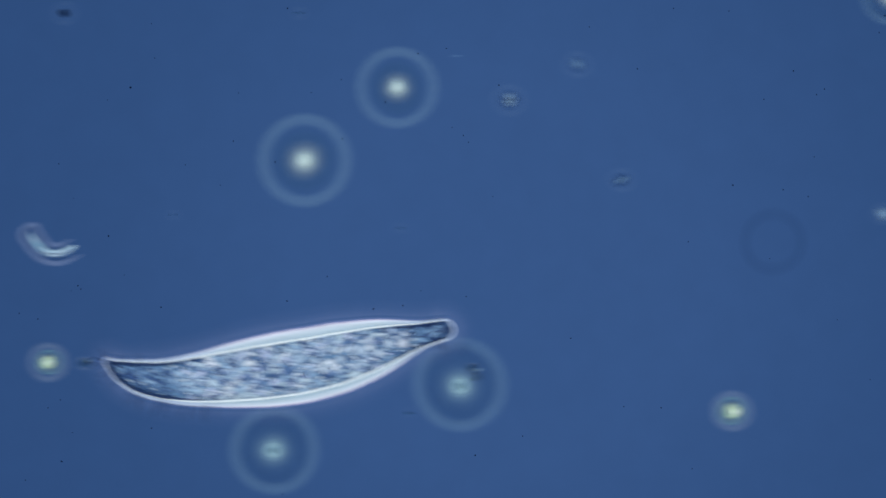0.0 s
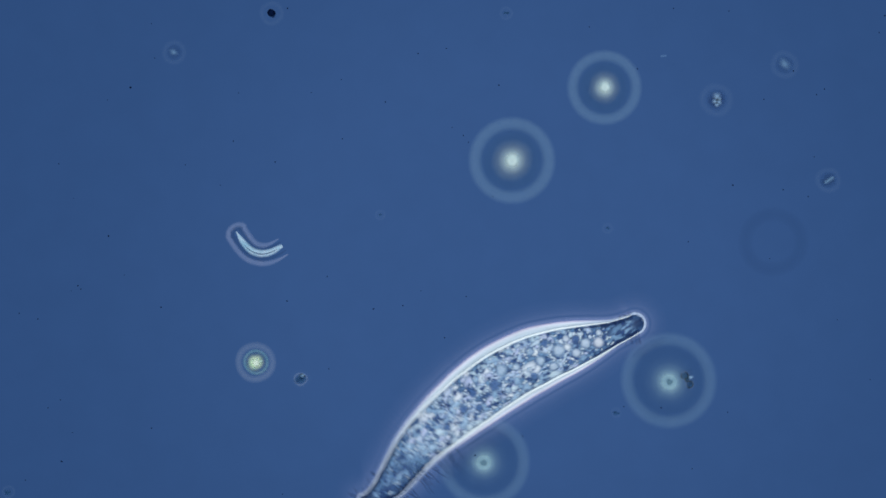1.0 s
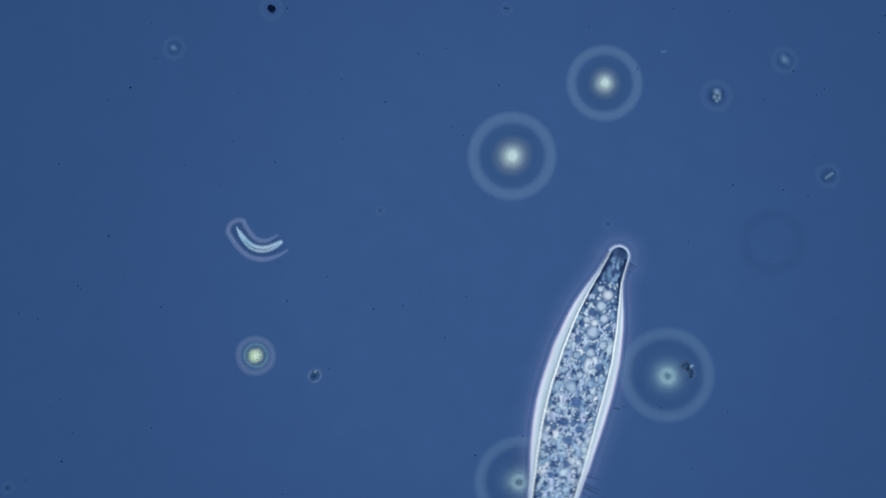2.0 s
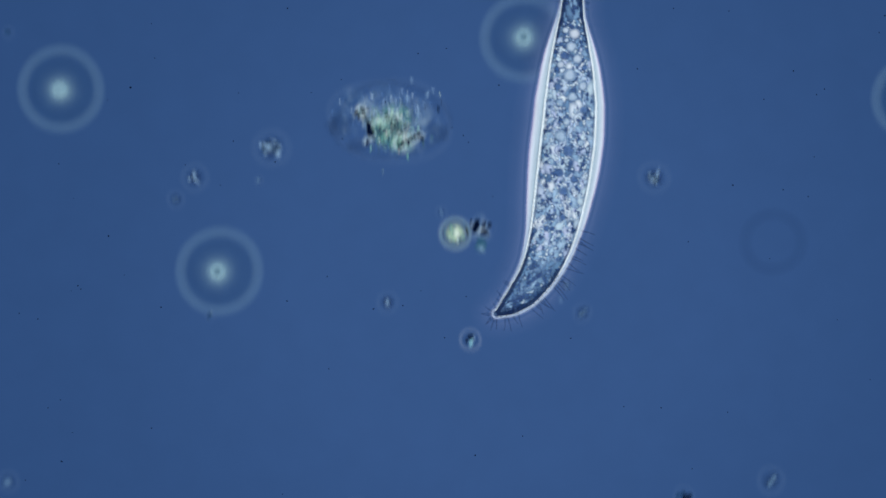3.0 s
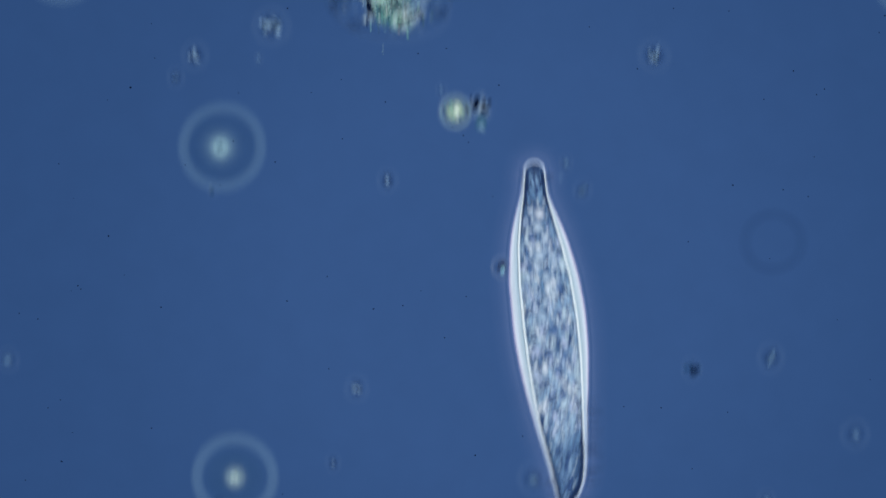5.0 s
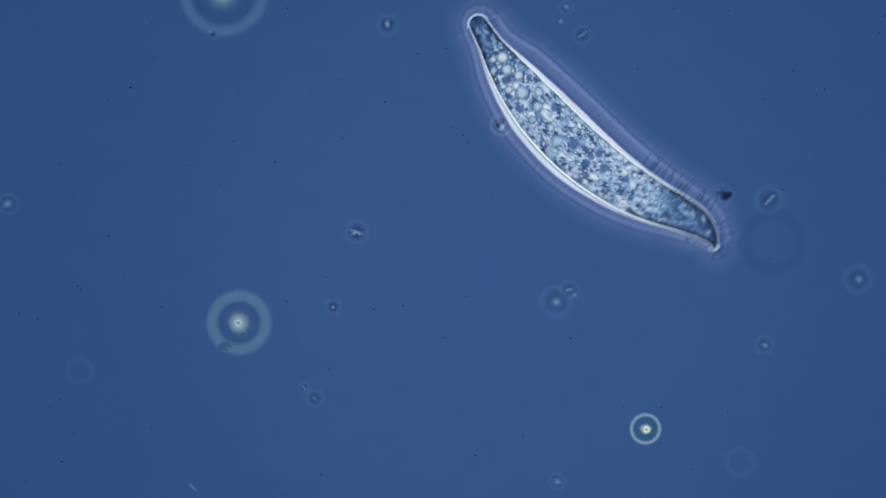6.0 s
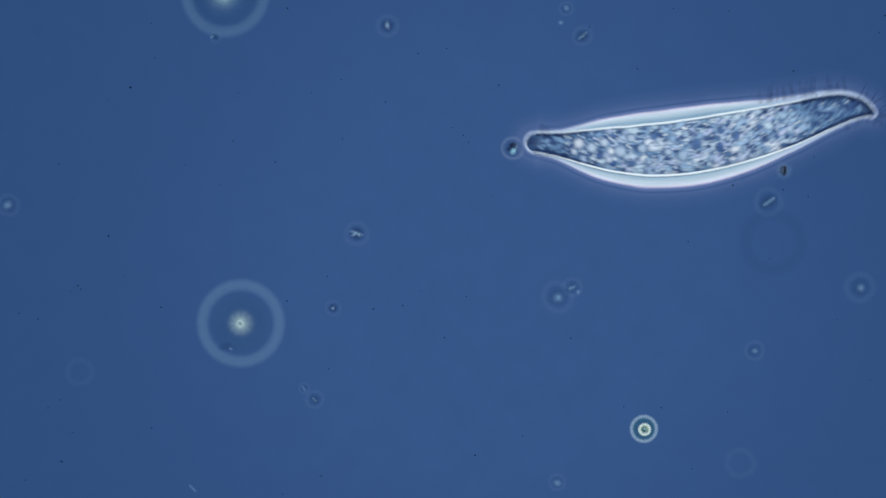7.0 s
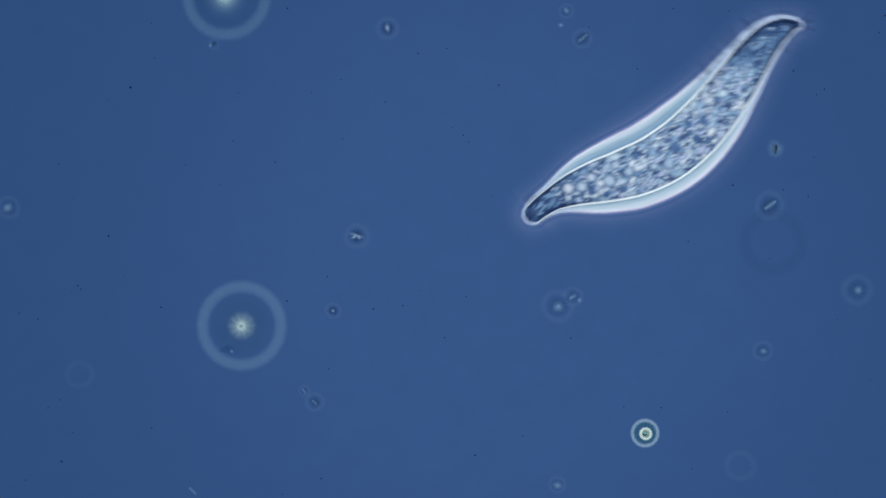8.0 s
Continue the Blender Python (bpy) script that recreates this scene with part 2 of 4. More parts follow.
DIM_SOFT = clear("dim_soft", (0.26, 0.46, 0.68), (0.42, 0.64, 0.84), [(0.0, 0.19), (0.3, 0.11), (0.65, 0.035), (1.0, 0.0)])
GLASSY = clear("glassy", (0.24, 0.42, 0.66), (0.34, 0.54, 0.76), [(0.0, 0.095), (0.5, 0.08), (0.8, 0.03), (1.0, 0.0)])
BLACK = mottled("black_grain", (0.001, 0.003, 0.014), (0.004, 0.012, 0.045), 200, 0.8, 0.0)
SOFT_BLACK = clear("soft_black", (0.001, 0.003, 0.014), (0.006, 0.018, 0.06), [(0.0, 0.92), (0.4, 0.82), (0.75, 0.36), (1.0, 0.0)], 240)
DEEP = clear("deep_blue", (0.008, 0.03, 0.10), (0.03, 0.09, 0.18), [(0.0, 0.55), (0.5, 0.42), (0.8, 0.2), (1.0, 0.0)], 240)
GREEN_CORE = clear("green_core", (0.50, 0.78, 0.42), (0.92, 0.95, 0.70),
                   [(0.0, 0.88), (0.35, 0.66), (0.6, 0.26), (0.8, 0.06), (1.0, 0.0)], 200)
GREEN_DARK = clear("green_dark", (0.02, 0.09, 0.14), (0.04, 0.15, 0.18), [(0.0, 0.60), (0.5, 0.46), (0.8, 0.2), (1.0, 0.0)])
SOFT_RING = clear("soft_ring", (0.46, 0.52, 0.64), (0.58, 0.62, 0.70), [(0.0, 0.066), (0.45, 0.044), (1.0, 0.0)])
GLEAM_EDGE = clear("gleam_edge", (0.80, 0.88, 0.70), (0.98, 0.98, 0.90), [(0.0, 0.85), (0.45, 0.55), (1.0, 0.0)], 200)
WALL_RING = clear("wall_ring", (0.26, 0.58, 0.60), (0.46, 0.70, 0.66), [(0.0, 0.15), (0.45, 0.09), (1.0, 0.0)])
DETRITUS = vesicles("detritus",
                    [(0.0, (0.008, 0.02, 0.05)), (0.26, (0.02, 0.08, 0.10)), (0.42, (0.08, 0.26, 0.26)), (0.56, (0.22, 0.50, 0.36)),
                     (0.68, (0.30, 0.46, 0.54)), (0.82, (0.56, 0.74, 0.62)), (0.93, (0.80, 0.88, 0.80)), (1.0, (0.60, 0.40, 0.38))],
                    [(0.0, (0.20, 0.32, 0.38)), (0.5, (0.04, 0.12, 0.16)), (1.0, (0.05, 0.14, 0.18))],
                    [(0.0, 0.80), (0.45, 0.60), (0.75, 0.3), (1.0, 0.0)])
DUST = mottled("dust", (0.001, 0.004, 0.016), (0.005, 0.013, 0.04), 300, 0.8, 0.0)


# ---- mesh helpers ----
def part(name, bm, material, parent, label=""):
    me = bpy.data.meshes.new(name)
    bm.to_mesh(me)
    bm.free()
    for p in me.polygons:
        p.use_smooth = True
    me.materials.append(material)
    ob = new(name, me)
    ob.parent = parent
    return tagged(ob, label)


def thing(name, x, y, z, label, category, group="", kind=""):
    ob = new(name)
    ob.empty_display_size = 21 * U
    ob.matrix_basis = pose(*at(x, y), z)
    return tagged(ob, label, category, group, kind)


def skin(bm, rows, closed=True, ends=True):
    """Faces over rows of (place, u, v); every row has as many points."""
    uv = bm.loops.layers.uv.verify()
    made = [[(bm.verts.new(p), (u, v)) for p, u, v in row] for row in rows]
    span = len(rows[0])
    faces = []
    for a, b in zip(made, made[1:]):
        for i in range(span if closed else span - 1):
            j = (i + 1) % span
            faces.append((a[i], a[j], b[j], b[i]))
    if ends and closed:
        faces += [tuple(reversed(made[0])), tuple(made[-1])]
    for f in faces:
        face = bm.faces.new([v for v, _ in f])
        for loop, (_, place) in zip(face.loops, f):
            loop[uv].uv = place
    return bm


def lens(radius, thick, wobble=0.0, seed=0, stretch=1.0, n=44):
    """A flat drop: dense at its axis, thin at its rim."""
    bm = bmesh.new()
    rng = random.Random(seed)
    waves = [(rng.uniform(0, 6.3), wobble * rng.uniform(0.3, 1) / k, k) for k in (2, 3, 4, 5, 7)]
    rows = []
    for i in range(1, 22):
        a = math.pi * i / 22
        r, z = math.sin(a), math.cos(a) * thick / 2
        row = []
        for j in range(n):
            b = 2 * math.pi * j / n
            w = radius * r * (1 + sum(h * math.sin(k * b + p) for p, h, k in waves))
            row.append(((w * math.cos(b) * stretch, w * math.sin(b), z), r, j / n))
        rows.append(row)
    return skin(bm, rows)


def sweep(points, radii, flat=1.0, loop=False, sides=10, bm=None):
    """A tube along points that lie on a level; u is how far off its axis a point is, seen from above."""
    bm = bm or bmesh.new()
    rows, n = [], len(points)
    for i in range(n):
        a, b = (points[(i - 1) % n], points[(i + 1) % n]) if loop else (points[max(i - 1, 0)], points[min(i + 1, n - 1)])
        d = (Vector(b) - Vector(a)).normalized()
        side = Vector((-d.y, d.x, 0)).normalized()
        row = []
        for j in range(sides):
            c = 2 * math.pi * j / sides
            row.append((Vector(points[i]) + side * math.cos(c) * radii[i] + Vector((0, 0, math.sin(c) * radii[i] * flat)),
                        abs(math.cos(c)), i / n))
        rows.append(row)
    if loop:
        rows.append(rows[0])
        uv = bm.loops.layers.uv.verify()
        made = [[bm.verts.new(p) for p, _, _ in row] for row in rows[:-1]]
        made.append(made[0])
        for i in range(n):
            for j in range(sides):
                k = (j + 1) % sides
                face = bm.faces.new((made[i][j], made[i][k], made[i + 1][k], made[i + 1][j]))
                for lp, q in zip(face.loops, (j, k, k, j)):
                    lp[uv].uv = (rows[0][q][1], i / n)
        return bm
    return skin(bm, rows)


def ring(radius, width, wobble=0.0, seed=0, flat=0.35, stretch=1.0, n=64):
    rng = random.Random(seed)
    waves = [(rng.uniform(0, 6.3), wobble * rng.uniform(0.3, 1) / k, k) for k in (2, 3, 4)]
    pts = []
    for j in range(n):
        b = 2 * math.pi * j / n
        w = radius * (1 + sum(h * math.sin(k * b + p) for p, h, k in waves))
        pts.append((w * math.cos(b) * stretch, w * math.sin(b), 0))
    return sweep(pts, [width / 2] * n, flat, True, 12)


def blob(bm, place, size, rng, detail=1, turn=0.0):
    """A small uneven grain."""
    got = bmesh.ops.create_icosphere(bm, subdivisions=detail, radius=1.0)["verts"]
    m = Matrix.LocRotScale(place, Euler((0, 0, turn)), size)
    for v in got:
        v.co = m @ (v.co * rng.uniform(0.9, 1.1))


def dome(bm, place, size, long, turn, rise, rng, tone=None, ragged=0.12):
    """A soft vesicle lying on a surface; place(x, y, up) gives a point of that surface."""
    uv = bm.loops.layers.uv.verify()
    n, rings = 12, (0.45, 0.75, 1.0)
    tone = rng.random() if tone is None else tone
    lobes = [(k, rng.uniform(0, 6.3), ragged * rng.uniform(0.2, 1.0)) for k in (2, 3)]
    wave = [rng.uniform(0.95, 1.05) + sum(h * math.sin(k * 2 * math.pi * i / n + p) for k, p, h in lobes) for i in range(n)]
    c, q = math.cos(turn), math.sin(turn)
    mid = bm.verts.new(place(0, 0, rise))
    rows = []
    for r in rings:
        row = []
        for k in range(n):
            a = 2 * math.pi * k / n
            x, y = size * long * r * wave[k] * math.cos(a), size * r * wave[k] * math.sin(a)
            row.append(bm.verts.new(place(x * c - y * q, x * q + y * c, rise * (1 - r * r))))
        rows.append(row)
    faces = [((mid, 0), (rows[0][k], rings[0]), (rows[0][(k + 1) % n], rings[0])) for k in range(n)]
    for (ra, a), (rb, b) in zip(zip(rings, rows), zip(rings[1:], rows[1:])):
        faces += [((a[k], ra), (b[k], rb), (b[(k + 1) % n], rb), (a[(k + 1) % n], ra)) for k in range(n)]
    for f in faces:
        face = bm.faces.new([v for v, _ in f])
        for loop, (_, u) in zip(face.loops, f):
            loop[uv].uv = (u, tone)


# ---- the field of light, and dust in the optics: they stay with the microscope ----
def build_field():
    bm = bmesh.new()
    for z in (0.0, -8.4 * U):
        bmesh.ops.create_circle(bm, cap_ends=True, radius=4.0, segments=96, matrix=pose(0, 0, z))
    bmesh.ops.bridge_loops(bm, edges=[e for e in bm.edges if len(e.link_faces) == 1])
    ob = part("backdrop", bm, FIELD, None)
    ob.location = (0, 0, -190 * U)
    return tagged(ob, "glowing deep blue backdrop for the phase-contrast light, vignette painted in", "backdrop", kind="structure")


def build_dust_ring():
    ob = new("dust_ring")
    tagged(ob, "faint dark blurred ring of dust in the optics", "dust ring")
    part("outer_shade", ring(51 * U, 30 * U, 0.04, 3), SHADE_RING, ob)
    return ob


DUST_WEST = [(231, 155, 3), (104, 290, 2), (192, 418, 2), (138, 506, 2), (143, 512, 2), (126, 515, 1), (285, 544, 2), (67, 565, 1.6),
             (34, 555, 1.5), (109, 817, 2.4), (268, 758, 2), (45, 850, 1.6), (85, 722, 1.6), (107, 708, 1.4), (328, 292, 1.4),
             (274, 103, 1.4), (190, 177, 1.4), (268, 42, 1.4), (130, 351, 1.2), (128, 766, 1.2), (220, 487, 1.2)]
DUST_MIDDLE = [(509, 15, 2), (740, 95, 1.7), (790, 86, 1.6), (604, 141, 1.4), (682, 181, 1.7), (551, 164, 1.5), (422, 165, 1.4),
               (413, 250, 1.7), (487, 287, 1.8), (390, 328, 1.4), (579, 490, 1.6), (661, 547, 2.2), (508, 533, 2), (713, 541, 1.7),
               (825, 525, 1.6), (745, 515, 1.4), (787, 598, 1.5), (820, 240, 1.7), (829, 252, 1.5), (800, 226, 1.4), (883, 151, 1.8),
               (872, 348, 1.5), (841, 806, 2), (925, 772, 1.4), (582, 653, 1.4), (500, 875, 1.4), (606, 246, 1.4)]
DUST_EAST = [(1128, 122, 1.8), (1192, 15, 1.8), (1290, 20, 1.6), (1404, 126, 2), (1459, 158, 1.8), (1352, 176, 1.5), (1445, 168, 1.5),
             (1297, 328, 2.2), (1386, 336, 1.6), (1430, 348, 1.6), (1441, 278, 1.4), (1218, 428, 1.4), (1010, 599, 1.7), (1104, 720, 1.8),
             (1170, 722, 1.8), (1288, 730, 1.8), (1482, 566, 1.7), (1540, 672, 1.5), (1556, 58, 2), (1566, 28, 2), (1043, 48, 1.4),
             (1225, 830, 1.5), (1362, 458, 1.4)]
NEAR = 0.5                          # the dust lies this far before the camera


def build_dust():
    ob = new("sensor_dust")
    tagged(ob, "tiny black dust specks on the camera window", "dust")
    rng = random.Random(5)
    bm = bmesh.new()
    blob(bm, (0, 0, 0), (1, 1, 0.4), rng)
    me = bpy.data.meshes.new("dust_speck")
    bm.to_mesh(me)
    bm.free()
    me.materials.append(DUST)
    s = NEAR / HEIGHT
    for x, y, r in DUST_WEST + DUST_MIDDLE + DUST_EAST:
        speck = new("dust_speck", me)
        speck.parent = ob
        gx, gy = at(x, y)
        speck.matrix_basis = Matrix.LocRotScale((gx * s, gy * s, 0), Euler((0, 0, rng.uniform(0, 6))),
                                                Vector((r * rng.uniform(0.7, 1.05), r * rng.uniform(0.6, 0.9), r)) * U * s * 0.88)
    return ob


# ---- the ciliate ----
LENGTH = 628 * U
STATIONS = np.array([0, 0.25, 0.5, 0.75, 0.9, 1.0])
REST = (-7, -4, 4, -12, -45, 1.0)
PIECES = 72
TAIL, BEAK = 0.033, 0.990          # where the caps of the two ends begin
BODY_PATH = [
    (0.0, pose(0.1574, 2.0988, 0.0, rz=-171.7)),
    (0.5, pose(0.0535, 2.0628, 0.0, rz=-162.4)),
    (1.0, pose(0.1494, 2.0369, 0.0, rz=-144.8)),
    (1.2, pose(0.2036, 2.0164, 0.0, rz=-137.8)),
    (2.3, pose(0.4694, 1.8620, 0.0, rz=-95.8)),
    (2.5, pose(0.4622, 1.6956, 0.0, rz=-93.4)),
    (3.0, pose(0.4142, 1.2388, 0.0, rz=-97.3)),
    (3.5, pose(0.3472, 0.9355, 0.0, rz=-95.5)),
    (4.0, pose(0.3475, 0.7082, 0.0, rz=-93.2)),
    (4.2, pose(0.3480, 0.5860, 0.0, rz=-92.2)),
    (5.3, pose(0.3929, 0.1838, 0.0, rz=-75.4)),
    (5.5, pose(0.4135, 0.2969, 0.0, rz=-67.3)),
    (6.0, pose(0.4559, 0.3197, 0.0, rz=-41.6)),
    (6.5, pose(0.5877, 0.3221, 0.0, rz=-17.7)),
    (7.0, pose(0.8772, 0.3443, 0.0, rz=9.7)),
    (7.5, pose(1.0042, 0.4290, 0.0, rz=24.4)),
    (8.0, pose(0.8038, 0.3527, 0.0, rz=39.1)),
]
# bends: degrees of turn away from the middle at the stations 0, 0.25, 0.75, 0.9 and 1, and the stretch
EARLY_BENDS = {
    0.0: (2, 8, -5, -23, -47, 1.012),
    0.5: (-2, -1, 1, -6, -44, 0.992),
    1.0: (-7, -17, 12, 13, -39, 0.975),
    1.2: (-18, -11, 16, -11, -45, 0.975),
    2.3: (-4, -1, -3, -22, -47, 0.962),
    2.5: (-1, -1, -4, -31, -52, 0.968),
    3.0: (2, 7, -11, -36, -56, 1.011),
    3.5: (1, 1, -5, -24, -48, 1.017),
}
LATE_BENDS = {
    4.0: (-0, 8, -4, -25, -49, 1.022),
    4.2: (-1, 6, -5, -21, -47, 1.022),
    5.3: (-8, -2, 6, -4, -43, 0.982),
    5.5: (-7, -6, 9, -4, -45, 0.962),
    6.0: (-21, -11, 15, 8, -37, 0.972),
    6.5: (-33, -12, 23, 5, -38, 0.983),
    7.0: (-15, -13, 7, -1, -43, 1.010),
    7.5: (-10, -11, 7, -6, -43, 1.022),
    8.0: (11, -24, 16, 2, -42, 0.988),
}
BENDS = {**EARLY_BENDS, **LATE_BENDS}
# how far the painted halo widens with roll and focus: on the cilia's side, on the other, and its outer fringe on the
# two sides
SWELL = [(0.0, 2, 0, 0, 0), (0.5, 0, -1, 0, 0), (0.7, -4, -3, 2, 2), (1.2, -5, -4, 5, 4), (2.3, 0, 0, 0, 0), (3.0, 0, -1, 0, 0), (3.5, -1, 0, 0, 0), (4.2, 0, -2, 0, 0),
         (5.3, 0, 0, 0, 0), (5.5, 1, -1, 0, 0), (5.7, -4, -4, 15, 9), (5.8, -6, -7, 26, 13), (6.1, -6, -7, 26, 13), (6.3, -3, -3, 8, 5), (6.5, 3, -1, 0, 0),
         (7.0, 7, 3, 2, 2), (7.5, 8, 4, 2, 2), (8.0, 13, 4, 1, 1)]


def through_knots(x, y, xs):
    """A smooth curve through the knots (x, y), read at xs."""
    n, h = len(x), np.diff(x)
    a, b = np.eye(n), np.zeros(n)
    for i in range(1, n - 1):
        a[i, i - 1:i + 2] = h[i - 1], 2 * (h[i - 1] + h[i]), h[i]
        b[i] = 6 * ((y[i + 1] - y[i]) / h[i] - (y[i] - y[i - 1]) / h[i - 1])
    m = np.linalg.solve(a, b)
    i = np.clip(np.searchsorted(x, xs) - 1, 0, n - 2)
    p, q = x[i + 1] - xs, xs - x[i]
    return (m[i] * p ** 3 + m[i + 1] * q ** 3) / (6 * h[i]) + (y[i] / h[i] - m[i] * h[i] / 6) * p + (y[i + 1] / h[i] - m[i + 1] * h[i] / 6) * q


class Spine:
    """The midline of the body from its blunt tail (0) to its beak (1), in the ciliate's space."""

    def __init__(self, bends):
        a, b, c, d, e, stretch = bends
        self.s = np.linspace(0, 1, 201)
        self.turn = np.radians(through_knots(STATIONS, np.array([a, b, 0, c, d, e], float), self.s))
        step = np.stack([np.cos(self.turn), np.sin(self.turn)], 1) * LENGTH * stretch / 200
        line = np.concatenate([[[0, 0]], np.cumsum((step[1:] + step[:-1]) / 2, 0)])
        self.line = line - line[100]

    def stand(self, s):
        x, y = (np.interp(s, self.s, self.line[:, k]) for k in (0, 1))
        return pose(x, y, 0, rz=math.degrees(np.interp(s, self.s, self.turn)))


def half_width(s):
    """Half the width of the cell proper."""
    return U * float(np.interp(s, [0, 0.05, 0.10, 0.16, 0.24, 0.34, 0.45, 0.56, 0.66, 0.75, 0.83, 0.90, 0.95, 0.985, 1.0],
                               [15, 18, 21, 29, 38, 45, 47.5, 46.5, 43, 38, 32, 26, 17, 7, 3]))


def rim_width(s, side):
    """How far the painted halo stands out on the cilia's side (1) or on the other (-1)."""
    if side > 0:
        return U * float(np.interp(s, [0, 0.10, 0.14, 0.20, 0.30, 0.42, 0.52, 0.62, 0.70, 0.85, 1.0], [2.6, 3.5, 6, 11, 15, 16.5, 15.5, 12, 9, 6, 4]))
    return U * float(np.interp(s, [0, 0.08, 0.13, 0.20, 0.32, 0.50, 0.62, 0.72, 0.82, 1.0], [2.6, 3.5, 7.5, 14, 19, 19.5, 14.5, 8.5, 5, 3]))


def bright(s):
    return float(np.interp(s, [0, 0.1, 0.2, 0.4, 0.65, 0.8, 0.95, 1], [0.25, 0.35, 0.85, 1.0, 0.9, 0.5, 0.2, 0.2]))


def build_ciliate():
    cell = new("ciliate")
    cell.empty_display_size = 100 * U
    tagged(cell, "long spindle-shaped translucent ciliate full of pale and dark granules", "ciliate")
    rest = Spine(REST)
    rng = random.Random(11)
    granules = scatter_granules(rng)
    pieces, rims = [], []
    for i in range(PIECES):
        a, b = (TAIL + (BEAK - TAIL) * k / PIECES for k in (i, i + 1))
        home = rest.stand((a + b) / 2)
        back = home.inverted()

        def place(s, v, z=0.0):
            return back @ rest.stand(s) @ Vector((0, v, z))

        def beyond(end, d, v, z=0.0):
            return back @ rest.stand(end) @ Vector((d, v, z))

        first, last = i == 0, i == PIECES - 1
        over = 2.6 * U / LENGTH
        lo, hi = (a if first else a - over), (b if last else b + over)
        # the cell proper
        cuts = [(place, s, half_width(s), s) for s in np.linspace(lo, hi, 4)]
        if first:
            w = half_width(a)
            cuts = [(lambda d, v, z: beyond(TAIL, d, v, z), -w * math.cos(k), w * math.sin(k), a) for k in (0.1, 0.4, 0.8, 1.2)] + cuts
        if last:
            w = half_width(b)
            cuts = cuts + [(lambda d, v, z: beyond(BEAK, d, v, z), w * math.cos(k), w * math.sin(k), b) for k in (1.2, 0.8, 0.4, 0.1)]
        rows = []
        for where, d, w, s in cuts:
            rows.append([(where(d, w * math.cos(c), w * 0.42 * math.sin(c)), s * 0.48, w * math.cos(c) * 0.48 / LENGTH)
                         for c in (2 * math.pi * j / 20 for j in range(20))])
        body = part("body_segment", skin(bmesh.new(), rows), CYTOPLASM, cell)
        # the bright membrane, and the halo of light modelled as a rim, on both sides
        for side in (1, -1):
            edge = [(s, half_width(s) * side) for s in np.linspace(lo, hi, 4)]
            part("membrane", sweep([place(s, v, 8.4 * U) for s, v in edge], [2.3 * U * bright(s) for s, _ in edge], 0.8, False, 8),
                 MEMBRANE, body, "thin bright membrane line")
            rim = part("halo_rim", skin(bmesh.new(), [rim_section(s, side, place, 0.52 * U * (i % 2)) for s in np.linspace(max(lo, a - 0.002), min(hi, b + 0.002), 4)], False),
                 HALO, body, "pale phase-contrast halo of light round the cell")
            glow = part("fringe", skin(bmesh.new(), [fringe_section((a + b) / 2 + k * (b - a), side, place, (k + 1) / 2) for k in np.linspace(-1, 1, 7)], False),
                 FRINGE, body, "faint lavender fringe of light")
            rims += [(ob, ob is glow, 0.0, float(side), rim_width((a + b) / 2, side) / U) for ob in (rim, glow)]
            line = [(s, (half_width(s) - 4.2 * U) * side) for s in np.linspace(a, b, 3)]
            part("inner_line", sweep([place(s, v, 7.6 * U + half_width(s) * 0.16) for s, v in line], [U * float(np.interp(s, [0, 0.1, 0.2, 0.72, 0.82, 0.95, 1], [3.6, 3.0, 0.25, 0.25, 3.0, 4.2, 3.4])) for s, _ in line], 0.6, False, 6), INNER_LINE, body, "thin dark line")
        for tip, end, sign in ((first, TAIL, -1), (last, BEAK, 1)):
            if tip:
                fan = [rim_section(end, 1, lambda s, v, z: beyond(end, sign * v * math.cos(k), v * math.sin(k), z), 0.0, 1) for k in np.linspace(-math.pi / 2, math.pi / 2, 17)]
                part("end_rim", skin(bmesh.new(), fan, False), HALO, body, "pale phase-contrast halo of light round the cell")
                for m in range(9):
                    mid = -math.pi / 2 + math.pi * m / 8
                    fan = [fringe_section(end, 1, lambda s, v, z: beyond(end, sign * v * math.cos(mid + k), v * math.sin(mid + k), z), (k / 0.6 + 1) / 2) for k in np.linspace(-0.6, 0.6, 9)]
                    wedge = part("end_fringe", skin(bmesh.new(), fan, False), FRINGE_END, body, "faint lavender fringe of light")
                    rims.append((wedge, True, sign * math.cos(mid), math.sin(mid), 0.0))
        # what lies inside
        inside, fine, bubbles = bmesh.new(), bmesh.new(), []
        for s, v, size, long, shade, tone in granules:
            if not a <= s < b:
                continue
            layer = 0.84 * U * rng.random() + {"fine": 2.5 * U, "bubble": 3.2 * U}.get(shade, 0.0)

            def lie(x, y, up):
                t = s + x / LENGTH
                w = half_width(t)
                y = min(max(v + y, -0.985 * w), 0.985 * w)
                return place(t, y, w * 0.42 * math.sqrt(max(0.0, 1 - (y / w) ** 2)) + up + 0.63 * U + layer)

            if shade == "bubble":
                bubbles.append(bmesh.new())
            dome({"bubble": bubbles[-1] if bubbles else inside, "fine": fine}.get(shade, inside), lie, size * 1.65, long, rng.uniform(-0.6, 0.6), size * 0.35, rng, tone, 0.05 if shade == "bubble" else 0.26)
            if shade == "bubble" and 0.3 < tone < 0.85:
                dome(fine, lambda x, y, up: lie(x + size * 0.4, y - size * 0.5, up + 1.5 * U), size * 0.42, 1.7, rng.uniform(0, 3), 0, rng, 0.75 + 0.25 * tone)
        tagged(part("endoplasm", inside, GRANULE, body, "crowded pale and dark blue granules"), kind="stuff")
        tagged(part("speckling", fine, FINE, body, "fine dark and bright specks"), kind="stuff")
